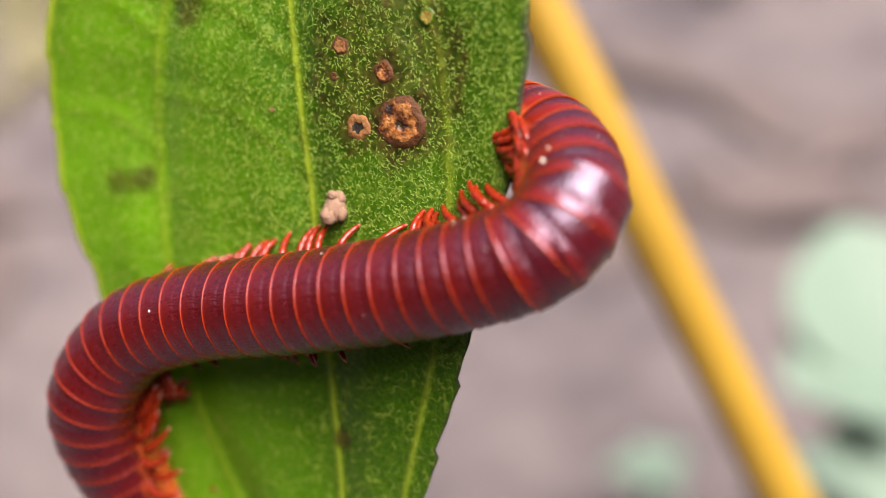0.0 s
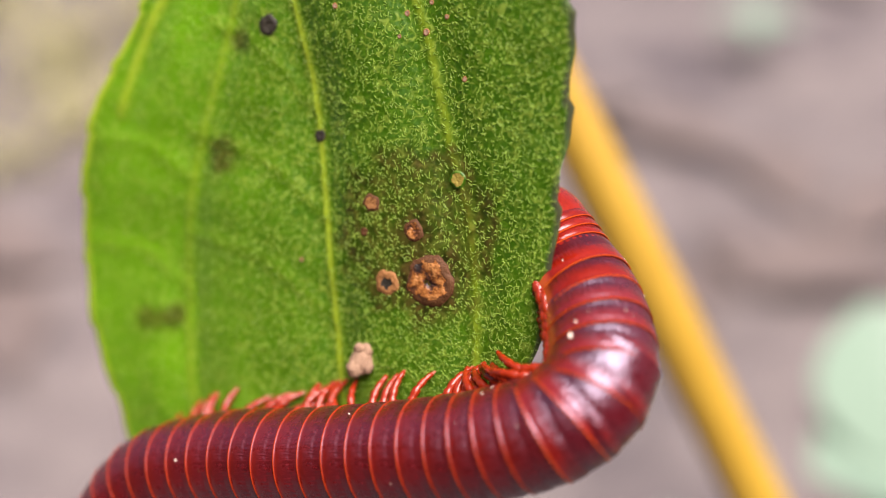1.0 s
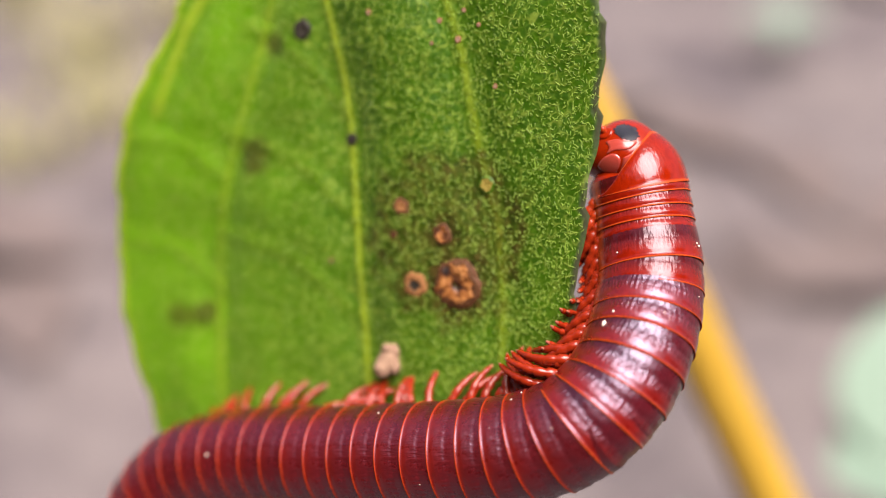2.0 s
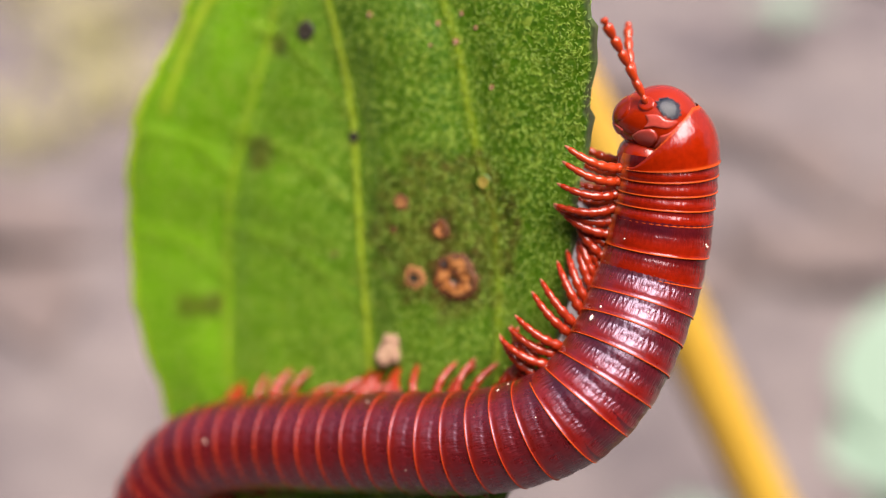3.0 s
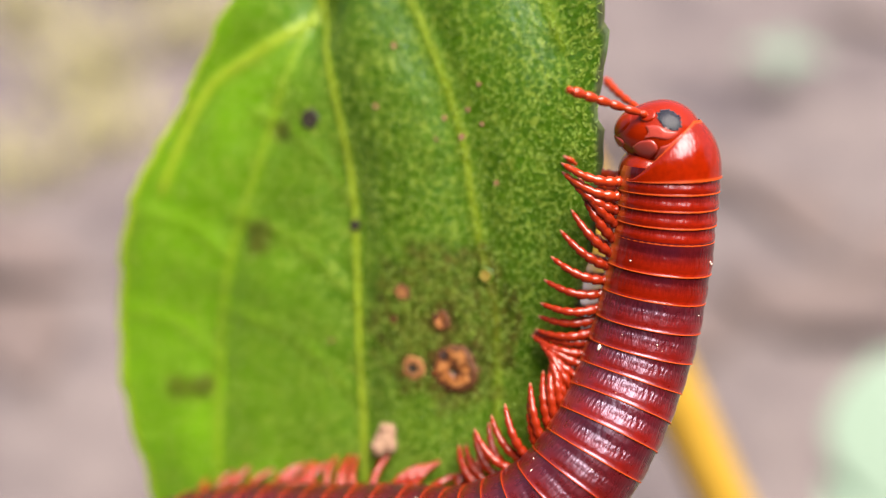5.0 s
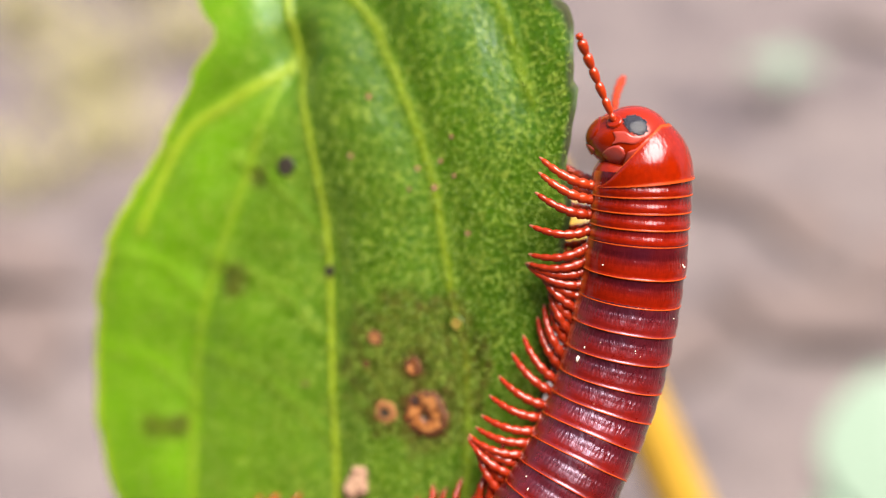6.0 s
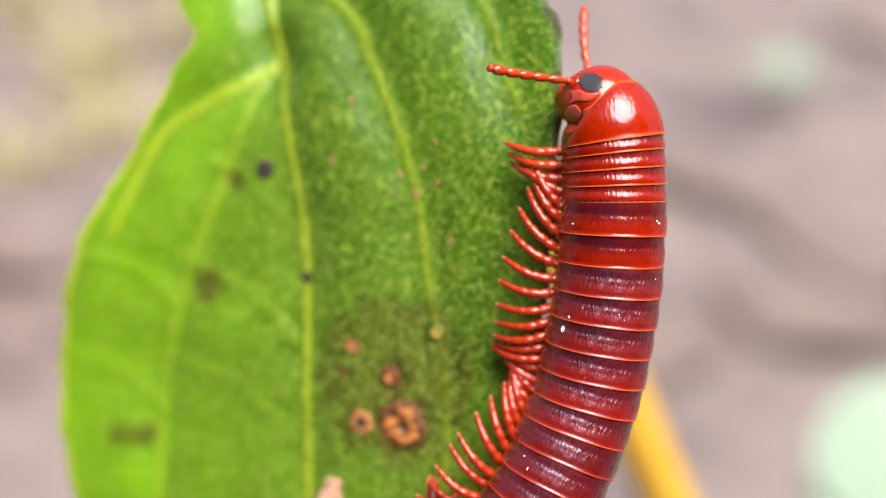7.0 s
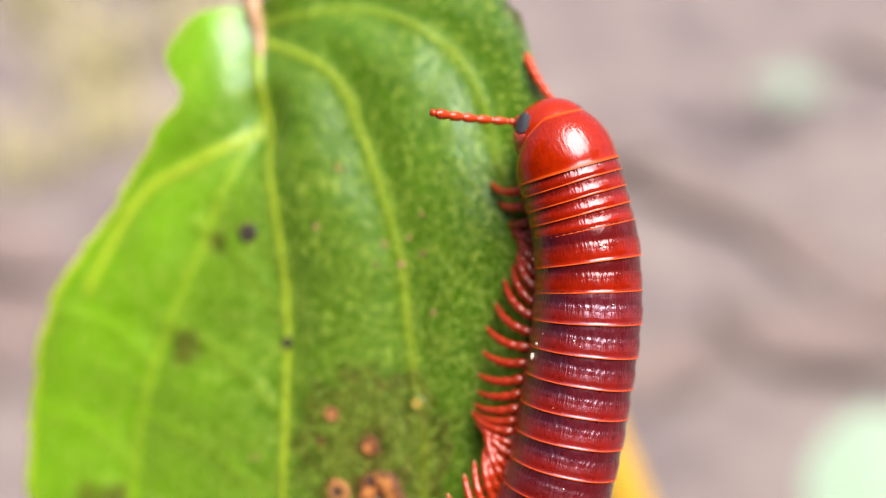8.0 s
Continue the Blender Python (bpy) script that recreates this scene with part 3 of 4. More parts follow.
# The front of the body leaves the back of the leaf, swings out and climbs along the edge.
FRONT = {
    0.0: [(-1.2, 47.7, -1.7), (1.6, 46.4, -1.0), (4.2, 45.4, 0.0), (5.75, 45.7, 1.9), (5.6, 47.8, 4.1), (4.4, 50.0, 5.6), (2.7, 51.8, 6.4), (0.8, 52.6, 6.9), (-1.5, 53.0, 7.3)],
    1.0: [(-1.2, 47.7, -1.7), (1.6, 46.4, -1.0), (4.2, 45.5, 0.1), (5.85, 45.9, 2.05), (5.7, 48.0, 4.9), (4.6, 50.0, 7.2), (3.4, 51.0, 9.1), (2.5, 51.5, 10.9), (1.5, 52.0, 13.0)],
    1.5: [(-1.2, 47.7, -1.7), (1.7, 46.5, -1.1), (4.2, 45.7, 0.2), (6.1, 46.2, 2.7), (6.65, 48.3, 5.9), (5.8, 50.1, 9.1), (4.75, 51.0, 12.0), (4.0, 51.2, 15.0), (3.6, 50.6, 18.0)],
    2.7: [(-1.4, 48.0, -2.0), (1.6, 46.8, -1.2), (4.1, 46.0, 0.2), (6.1, 46.0, 2.8), (7.58, 46.4, 6.6), (8.03, 45.8, 10.46), (7.87, 44.75, 13.87), (7.42, 43.7, 17.23), (6.77, 42.5, 20.51)],
    3.0: [(-1.4, 48.0, -2.0), (1.6, 46.8, -1.2), (4.1, 46.0, 0.2), (6.0, 46.0, 2.8), (7.38, 46.4, 6.6), (7.88, 45.8, 10.46), (7.72, 44.75, 13.88), (7.28, 43.7, 17.23), (6.62, 42.5, 20.52)],
    3.2: [(-1.4, 48.0, -2.0), (1.2, 46.8, -1.0), (3.5, 46.0, 0.6), (5.4, 46.0, 3.2), (6.88, 46.4, 6.8), (7.33, 45.8, 10.46), (7.28, 44.75, 13.88), (6.83, 43.7, 17.24), (6.08, 42.5, 20.54)],
    3.6: [(-1.4, 48.0, -2.0), (1.2, 46.8, -1.0), (3.5, 46.0, 0.6), (5.4, 46.0, 3.2), (6.69, 46.4, 6.8), (7.13, 45.8, 10.47), (7.12, 44.75, 13.89), (6.72, 43.7, 17.26), (5.97, 42.5, 20.55)],
    6.4: [(-1.4, 48.0, -2.0), (1.0, 46.8, -0.9), (3.1, 46.0, 0.8), (4.9, 45.6, 3.8), (6.59, 45.37, 8.2), (7.28, 44.48, 12.59), (7.44, 43.43, 16.45), (7.21, 42.58, 19.9), (6.18, 41.7, 23.8)],
    7.2: [(-1.4, 48.0, -2.0), (1.0, 46.8, -0.9), (3.1, 46.0, 0.8), (4.9, 45.4, 3.9), (6.25, 44.8, 8.2), (6.68, 43.95, 12.5), (6.6, 43.1, 16.4), (6.2, 42.5, 19.9), (5.2, 41.85, 24.1)],
    8.0: [(-1.4, 48.0, -2.0), (1.0, 46.8, -0.9), (3.1, 46.0, 0.8), (4.9, 45.2, 4.0), (5.9, 44.2, 8.2), (6.2, 43.3, 12.4), (6.2, 42.5, 16.3), (5.6, 42.0, 19.8), (3.8, 41.4, 24.2)],
}
FRONT_BELLY = {
    0.0: [(0.3, 0.9, 0.3), (0.0, 0.85, 0.5), (-0.45, 0.7, 0.55), (-0.8, 0.5, 0.4), (-0.95, 0.25, 0.2), (-0.85, -0.5, 0.2), (-0.6, -0.8, 0.1), (-0.5, -0.85, 0), (-0.5, -0.85, 0)],
    1.0: [(0.3, 0.9, 0.3), (0.0, 0.85, 0.5), (-0.45, 0.7, 0.55), (-0.8, 0.5, 0.4), (-0.95, 0.28, 0.2), (-0.96, -0.1, 0.1), (-0.92, -0.35, 0), (-0.9, -0.4, 0), (-0.9, -0.4, 0)],
    1.5: [(0.3, 0.9, 0.3), (0.0, 0.85, 0.5), (-0.45, 0.7, 0.55), (-0.8, 0.5, 0.4), (-0.95, 0.3, 0.2), (-0.97, 0.15, 0), (-0.98, 0.0, 0), (-0.98, -0.1, 0), (-0.98, -0.1, 0)],
    2.7: [(0.3, 0.9, 0.3), (0.0, 0.85, 0.5), (-0.45, 0.7, 0.55), (-0.8, 0.5, 0.4), (-0.9, 0.4, 0.1), (-0.98, 0.15, 0), (-1.0, 0.0, 0), (-1.0, 0.0, 0), (-1.0, 0.0, 0)],
    3.0: [(0.3, 0.9, 0.3), (0.0, 0.85, 0.5), (-0.45, 0.7, 0.55), (-0.8, 0.5, 0.4), (-0.9, 0.4, 0.1), (-0.98, 0.15, 0), (-1.0, 0.0, 0), (-1.0, 0.0, 0), (-1.0, 0.0, 0)],
    3.2: [(0.3, 0.9, 0.3), (0.0, 0.85, 0.5), (-0.45, 0.7, 0.55), (-0.8, 0.5, 0.4), (-0.9, 0.4, 0.1), (-0.98, 0.15, 0), (-1.0, 0.0, 0), (-1.0, 0.0, 0), (-1.0, 0.0, 0)],
    3.6: [(0.3, 0.9, 0.3), (0.0, 0.85, 0.5), (-0.45, 0.7, 0.55), (-0.8, 0.5, 0.4), (-0.9, 0.4, 0.1), (-0.98, 0.15, 0), (-1.0, 0.0, 0), (-1.0, 0.0, 0), (-1.0, 0.0, 0)],
    6.4: [(0.3, 0.9, 0.3), (0.0, 0.85, 0.5), (-0.45, 0.7, 0.55), (-0.8, 0.5, 0.4), (-0.85, 0.5, 0.1), (-0.92, 0.35, 0), (-0.92, 0.3, 0), (-0.95, 0.25, 0), (-0.95, 0.25, 0)],
    7.2: [(0.3, 0.9, 0.3), (0.0, 0.85, 0.5), (-0.45, 0.7, 0.55), (-0.8, 0.5, 0.4), (-0.82, 0.55, 0.1), (-0.88, 0.48, 0), (-0.85, 0.52, 0), (-0.8, 0.6, 0), (-0.8, 0.6, 0)],
    8.0: [(0.3, 0.9, 0.3), (0.0, 0.85, 0.5), (-0.45, 0.7, 0.55), (-0.8, 0.5, 0.4), (-0.78, 0.62, 0.1), (-0.7, 0.7, 0), (-0.55, 0.83, 0), (-0.4, 0.92, 0), (-0.32, 0.95, 0)],
}
# How far the collar has crawled along that line, in mm.
CRAWL = [(0.0, 72.2), (1.0, 72.35), (1.5, 73.2), (2.4, 73.4), (2.8, 73.7), (3.0, 74.05), (3.2, 74.4), (3.5, 74.75), (4.0, 75.35), (4.5, 75.95), (6.0, 79.3), (6.5, 80.3), (7.0, 81.3), (7.5, 82.4), (8.0, 83.5)]


def glide(keys, t):
    """The keyed line at t seconds, gliding through the keys."""
    ts = sorted(keys)
    rows = [np.array(keys[q]) for q in ts]
    k = max(0, min(len(ts) - 2, sum(1 for q in ts if q <= t) - 1))

    def slope(n):
        a, b = max(0, n - 1), min(len(ts) - 1, n + 1)
        return (rows[b] - rows[a]) / (ts[b] - ts[a])

    h = ts[k + 1] - ts[k]
    w = (t - ts[k]) / h
    return (rows[k] * (2 * w ** 3 - 3 * w * w + 1) + slope(k) * h * (w ** 3 - 2 * w * w + w)
            + rows[k + 1] * (3 * w * w - 2 * w ** 3) + slope(k + 1) * h * (w ** 3 - w * w))


def body_line(t):
    """Sampled axis and belly directions at t seconds, with the arc length."""
    front = glide(FRONT, t)
    belly = glide(FRONT_BELLY, t)
    axis = curve_through(np.vstack([REAR, front]), 12)
    down = curve_through(np.vstack([REAR_BELLY, belly]), 12)
    s = np.concatenate([[0], np.cumsum(np.linalg.norm(np.diff(axis, axis=0), axis=1))])
    return axis, down, s


def crawl(t):
    xs = np.array([k for k, _ in CRAWL])
    ys = np.array([q for _, q in CRAWL])
    return float(np.interp(t, xs, ys))


def axis_pose(line, at):
    """Pose on the body's axis at that arc length: z forward, y to the back, x sideways."""
    axis, down, s = line
    e = 0.5

    def here(q):
        if q > s[-1]:
            d = axis[-1] - axis[-4]
            return axis[-1] + d / np.linalg.norm(d) * (q - s[-1])
        return np.array([np.interp(q, s, axis[:, k]) for k in range(3)])

    p = Vector(here(at))
    z = Vector(here(at + e) - here(at - e)).normalized()
    b = Vector([np.interp(at, s, down[:, k]) for k in range(3)])
    y = -(b - z * b.dot(z)).normalized()
    x = y.cross(z)
    m = Matrix((x, y, z)).transposed().to_4x4()
    m.translation = p * MM
    return m


def ring_mesh(name, radius, front, back, material, rim_back=0.048):
    """A body ring: front part tucked under the ring ahead, swelling backwards to a thin flared rear rim."""
    n = 44
    span = front + back
    # sunken fore part, a shoulder across the middle, a smooth hind part and a thin lip
    step = 0.10 if front > 1 else 0.0
    prof = [(front, 0.92), (min(front * 0.75, 0.95), 0.945), (min(front * 0.5, 0.66), 0.957), (step + 0.20, 0.961), (step + 0.10, 0.963), (step + 0.03, 0.970), (step - 0.06, 0.979),
            (-back * 0.35, 0.984), (-back * 0.7, 0.981), (-back + rim_back + 0.014, 0.974), (-back + rim_back, 0.983), (-back + 0.012, 0.989), (-back, 0.982), (-back + 0.02, 0.955), (-back * 0.4, 0.93)]
    verts, faces, along, rim, belly, stripe = [], [], [], [], [], []
    for i, (z, k) in enumerate(prof):
        for j in range(n):
            a = 2 * math.pi * j / n
            x, y = radius * k * math.sin(a), radius * k * math.cos(a)
            floor_y = -0.93 * radius * k
            if y < floor_y:
                y = floor_y + 0.4 * (y - floor_y)
            zz = z - (0.05 * (1 - math.cos(a)) if i >= 8 else 0.0) * 0.4
            verts.append((x * MM, y * MM, zz * MM))
            along.append(min(1.0, max(0.0, (z + back) / min(span, 1.58))))
            rim.append((0.8, 1.0, 1.0)[i - 10] if 10 <= i <= 12 else 0.0)
            side = math.degrees(min(a, 2 * math.pi - a))
            stripe.append(math.exp(-((side - 76) / 34) ** 2))
            belly.append(min(1.0, max(0.0, (-math.cos(a) - 0.78) * 9)))
    for i in range(len(prof) - 1):
        for j in range(n):
            p, q = i * n + j, i * n + (j + 1) % n
            faces.append((p, p + n, q + n, q))
    me = bpy.data.meshes.new(name)
    me.from_pydata(verts, [], faces)
    me.materials.append(material)
    for key, values in (("along", along), ("rim", rim), ("belly", belly), ("stripe", stripe)):
        me.attributes.new(key, "FLOAT", "POINT").data.foreach_set("value", np.array(values, dtype=np.float32))
    me.polygons.foreach_set("use_smooth", [True] * len(me.polygons))
    me.update()
    return me


def collar_mesh():
    """The collar behind the head: a domed hood, long over the back, cut slanting forward, drawn to a blunt point low on each side."""
    n, rows = 60, 16
    verts, faces, along, rim, belly = [], [], [], [], []

    def bulge(z):
        return 2.42 * math.sqrt(max(0.02, 1 - (max(0.0, z - 0.25) / 3.25) ** 2))

    for j in range(n + 1):
        a = radians(-146 + 292 * j / n)
        z = 0.15
        while z < 2.78 and z < 0.75 + (bulge(z) * math.cos(a) + 1.15) * 0.93:
            z += 0.01
        for i in range(rows):
            w = i / (rows - 1)
            q = z * w
            r = bulge(q) * (1 - 0.07 * w ** 5) + (0.04 if i == 0 else 0.0)
            verts.append((r * math.sin(a) * MM, r * math.cos(a) * MM, (q * 0.95 - 1.1) * MM))
            along.append(0.2 + 0.25 * w)
            rim.append(0.8 if i == 0 or i == rows - 1 or j in (0, n) else 0.0)
            belly.append(0.0)
    for j in range(n):
        for i in range(rows - 1):
            p = j * rows + i
            faces.append((p, p + rows, p + rows + 1, p + 1))
    me = bpy.data.meshes.new("collar")
    me.from_pydata(verts, [], faces)
    me.materials.append(COLLAR_RED)
    for key, values in (("along", along), ("rim", rim), ("belly", belly)):
        me.attributes.new(key, "FLOAT", "POINT").data.foreach_set("value", np.array(values, dtype=np.float32))
    me.polygons.foreach_set("use_smooth", [True] * len(me.polygons))
    me.update()
    return me


def leg_mesh(side, skin):
    """A leg of six joints, thin and arched, ending in a dark claw. Root at the origin, out along x."""
    joints = [(0.0, 0.0), (0.42, 0.10), (1.0, 0.24), (1.6, 0.26), (2.15, 0.12), (2.62, -0.14), (2.98, -0.40), (3.14, -0.58)]
    thick = [0.23, 0.265, 0.25, 0.23, 0.20, 0.165, 0.115, 0.03]
    pts, rad, tips = [], [], []
    for i in range(len(joints) - 1):
        (x0, y0), (x1, y1) = joints[i], joints[i + 1]
        for k, swell in ((0.0, 0.72), (0.25, 0.95), (0.8, 1.06)):
            q = x0 + (x1 - x0) * k
            pts.append((0.9 * q * side * MM, (y0 + (y1 - y0) * k) * MM, ((q / 3.14) ** 2.2 - 0.2 * q / 3.14) * MM))
            rad.append((thick[i] + (thick[i + 1] - thick[i]) * k) * swell * MM)
            tips.append(i >= 6)
    pts.append((0.9 * joints[-1][0] * side * MM, joints[-1][1] * MM, 0.8 * MM))
    rad.append(0.015 * MM)
    v, f = tube(pts, rad, 8)
    me = bpy.data.meshes.new("leg")
    me.from_pydata([tuple(q) for q in v], [], f)
    me.materials.append(skin)
    me.materials.append(LEG_TIP)
    me.polygons.foreach_set("use_smooth", [True] * len(me.polygons))
    me.polygons.foreach_set("material_index", [1 if min(q) // 8 >= 18 and min(q) < len(pts) * 8 else 0 for q in f])
    me.update()
    return me


def egg(name, centre, radii, material, parent, turn=(0, 0, 0), label="", seed=1.0, rough=0.03, sub=3):
    bm = bmesh.new()
    bmesh.ops.create_icosphere(bm, subdivisions=sub, radius=1.0)
    m = pose(0, 0, 0, *turn)
    for q in bm.verts:
        k = 1 + rough * noise.noise(q.co * 2.3 + Vector((seed, 0, 0)))
        q.co = (Vector(centre) + m @ Vector((q.co.x * radii[0], q.co.y * radii[1], q.co.z * radii[2])) * k) * MM
    return part(name, bm, material, parent, label)


HEAD_Y, HEAD_Z = -0.36, 0.72
HEAD_R = (1.94, 1.94, 1.84)


def head_point(d, lift=0.0):
    """Surface of the head: drawn out towards the mouth, cut back under the chin, narrower at the face."""
    d = Vector(d).normalized()
    mouth = max(0.0, -0.92 * d.y + 0.39 * d.z)
    chin = max(0.0, -0.55 * d.y - 0.83 * d.z)
    k = 1 + 0.13 * mouth ** 4 - 0.25 * chin ** 2 - 0.05 * max(0.0, -0.5 * d.y + 0.86 * d.z) ** 6
    side = 1 - 0.16 * max(0.0, -d.y)
    return Vector((d.x * (HEAD_R[0] * k * side + lift), HEAD_Y + d.y * (HEAD_R[1] * k + lift), HEAD_Z + d.z * (HEAD_R[2] * k + lift)))


def build_head(parent):
    bm = bmesh.new()
    bmesh.ops.create_icosphere(bm, subdivisions=4, radius=1.0)
    for q in bm.verts:
        q.co = head_point(q.co) * MM
    return part("head", bm, HEAD_RED, parent, "glossy red head with dark eyes")


def head_plate(name, parent, way, across, size, lift, material, label="", sink=0.08):
    """A swollen plate that follows the head's surface: way to its middle, one direction across it, its two half widths."""
    w = Vector(way).normalized()
    a = Vector(across)
    a = (a - w * a.dot(w)).normalized()
    b = w.cross(a)
    bm = bmesh.new()
    rings, n, rows = 8, 28, []
    for i in range(rings + 1):
        q = i / rings
        row = []
        for k in range(n):
            t = 2 * math.pi * k / n
            u, v = q * size[0] * math.cos(t) / 2.0, q * size[1] * math.sin(t) / 2.0
            h = lift * math.sqrt(max(0.0, 1 - q ** 7)) - sink * (q > 0.99)
            row.append(bm.verts.new(head_point(w + a * u + b * v, h) * MM))
            if i == 0:
                break
        rows.append(row)
    for k in range(n):
        bm.faces.new((rows[0][0], rows[1][k], rows[1][(k + 1) % n]))
    for i in range(1, rings):
        for k in range(n):
            bm.faces.new((rows[i][k], rows[i + 1][k], rows[i + 1][(k + 1) % n], rows[i][(k + 1) % n]))
    return part(name, bm, material, parent, label)


# outlines of the plates on the flank of the head: towards the mouth, and forward
JAW = [(0.75, -0.09), (0.54, 0.06), (0.26, 0.09), (0.12, -0.09), (0.18, -0.28), (0.35, -0.47), (0.58, -0.41), (0.72, -0.25)]
CHEEK = [(0.09, -0.11), (-0.17, -0.03), (-0.50, 0.21), (-0.40, -0.03), (-0.18, -0.25), (0.06, -0.45), (0.28, -0.51), (0.17, -0.30)]
JAW_BASE = [(-0.50, 0.16), (-0.62, -0.10), (-0.40, -0.55), (-0.05, -0.84), (0.30, -0.78), (0.40, -0.56), (0.10, -0.50), (-0.18, -0.28)]
FACE_FOLD = [(0.39, 0.44), (0.35, 0.24), (0.45, 0.10), (0.23, 0.12), (-0.15, 0.04), (-0.39, 0.19), (-0.11, 0.26), (0.10, 0.42)]
EYE_OUTLINE = [(0.11, 0.70), (-0.09, 0.77), (-0.30, 0.72), (-0.43, 0.56), (-0.45, 0.33), (-0.26, 0.22), (-0.04, 0.36), (0.08, 0.54)]


def flank(side, p, q):
    return Vector((side * math.sqrt(max(0.04, 1 - p * p - q * q)), -p, q))


def side_plate(name, parent, side, outline, lift, material, label="", sink=0.07):
    """A swollen plate on the flank of the head, bounded by a smooth outline and a sunk seam."""
    edge = curve_through(outline + outline[:1], 5)[:-1]
    mid = edge.mean(axis=0)
    bm = bmesh.new()
    rings, rows = 7, []
    for i in range(rings + 1):
        w = i / rings
        h = lift * math.sqrt(max(0.0, 1 - w ** 6)) - sink * (i == rings)
        rows.append([bm.verts.new(head_point(flank(side, *(mid + (e - mid) * w)), h) * MM) for e in (edge if i else edge[:1])])
    n = len(edge)
    for k in range(n):
        bm.faces.new((rows[0][0], rows[1][k], rows[1][(k + 1) % n]))
    for i in range(1, rings):
        for k in range(n):
            bm.faces.new((rows[i][k], rows[i + 1][k], rows[i + 1][(k + 1) % n], rows[i][(k + 1) % n]))
    return part(name, bm, material, parent, label)


def inside(p, q, outline):
    hit = False
    for (x0, y0), (x1, y1) in zip(outline, outline[1:] + outline[:1]):
        if (y0 > q) != (y1 > q) and p < x0 + (q - y0) / (y1 - y0) * (x1 - x0):
            hit = not hit
    return hit


def build_eye(parent, side):
    """A dark patch of small bead-like facets on the side of the head."""
    bm = bmesh.new()
    for i in range(12):
        for k in range(12):
            p, q = -0.49 + (i + 0.5 * (k % 2)) * 0.060, 0.22 + k * 0.052
            if inside(p, q, EYE_OUTLINE):
                c = head_point(flank(side, p, q), -0.006)
                made = bmesh.ops.create_icosphere(bm, subdivisions=2, radius=0.062)["verts"]
                for v in made:
                    v.co = (v.co + c) * MM
    return part("eye", bm, EYE_DARK, parent, "dark faceted eye patch")


def antenna_mesh(side):
    """Seven joints, each swelling towards its end; root at the origin, out along x."""
    pts, rad, x = [], [], 0.0
    for i, (length, r) in enumerate(((0.35, 0.18), (0.80, 0.20), (0.78, 0.215), (0.72, 0.225), (0.68, 0.24), (0.68, 0.25), (0.30, 0.18))):
        for k, swell in ((0.0, 0.52), (0.15, 0.72), (0.4, 0.92), (0.72, 1.0), (0.93, 0.86)):
            q = x + length * k
            pts.append((q * MM, (0.045 * q * q) * side * MM, 0.0))
            rad.append(r * swell * MM)
        x += length
    pts.append((x * MM, 0.045 * x * x * side * MM, 0))
    rad.append(0.05 * MM)
    v, f = tube(pts, rad, 10)
    me = bpy.data.meshes.new("antenna")
    me.from_pydata([tuple(q) for q in v], [], f)
    me.materials.append(FEELER)
    me.polygons.foreach_set("use_smooth", [True] * len(me.polygons))
    me.update()
    return me


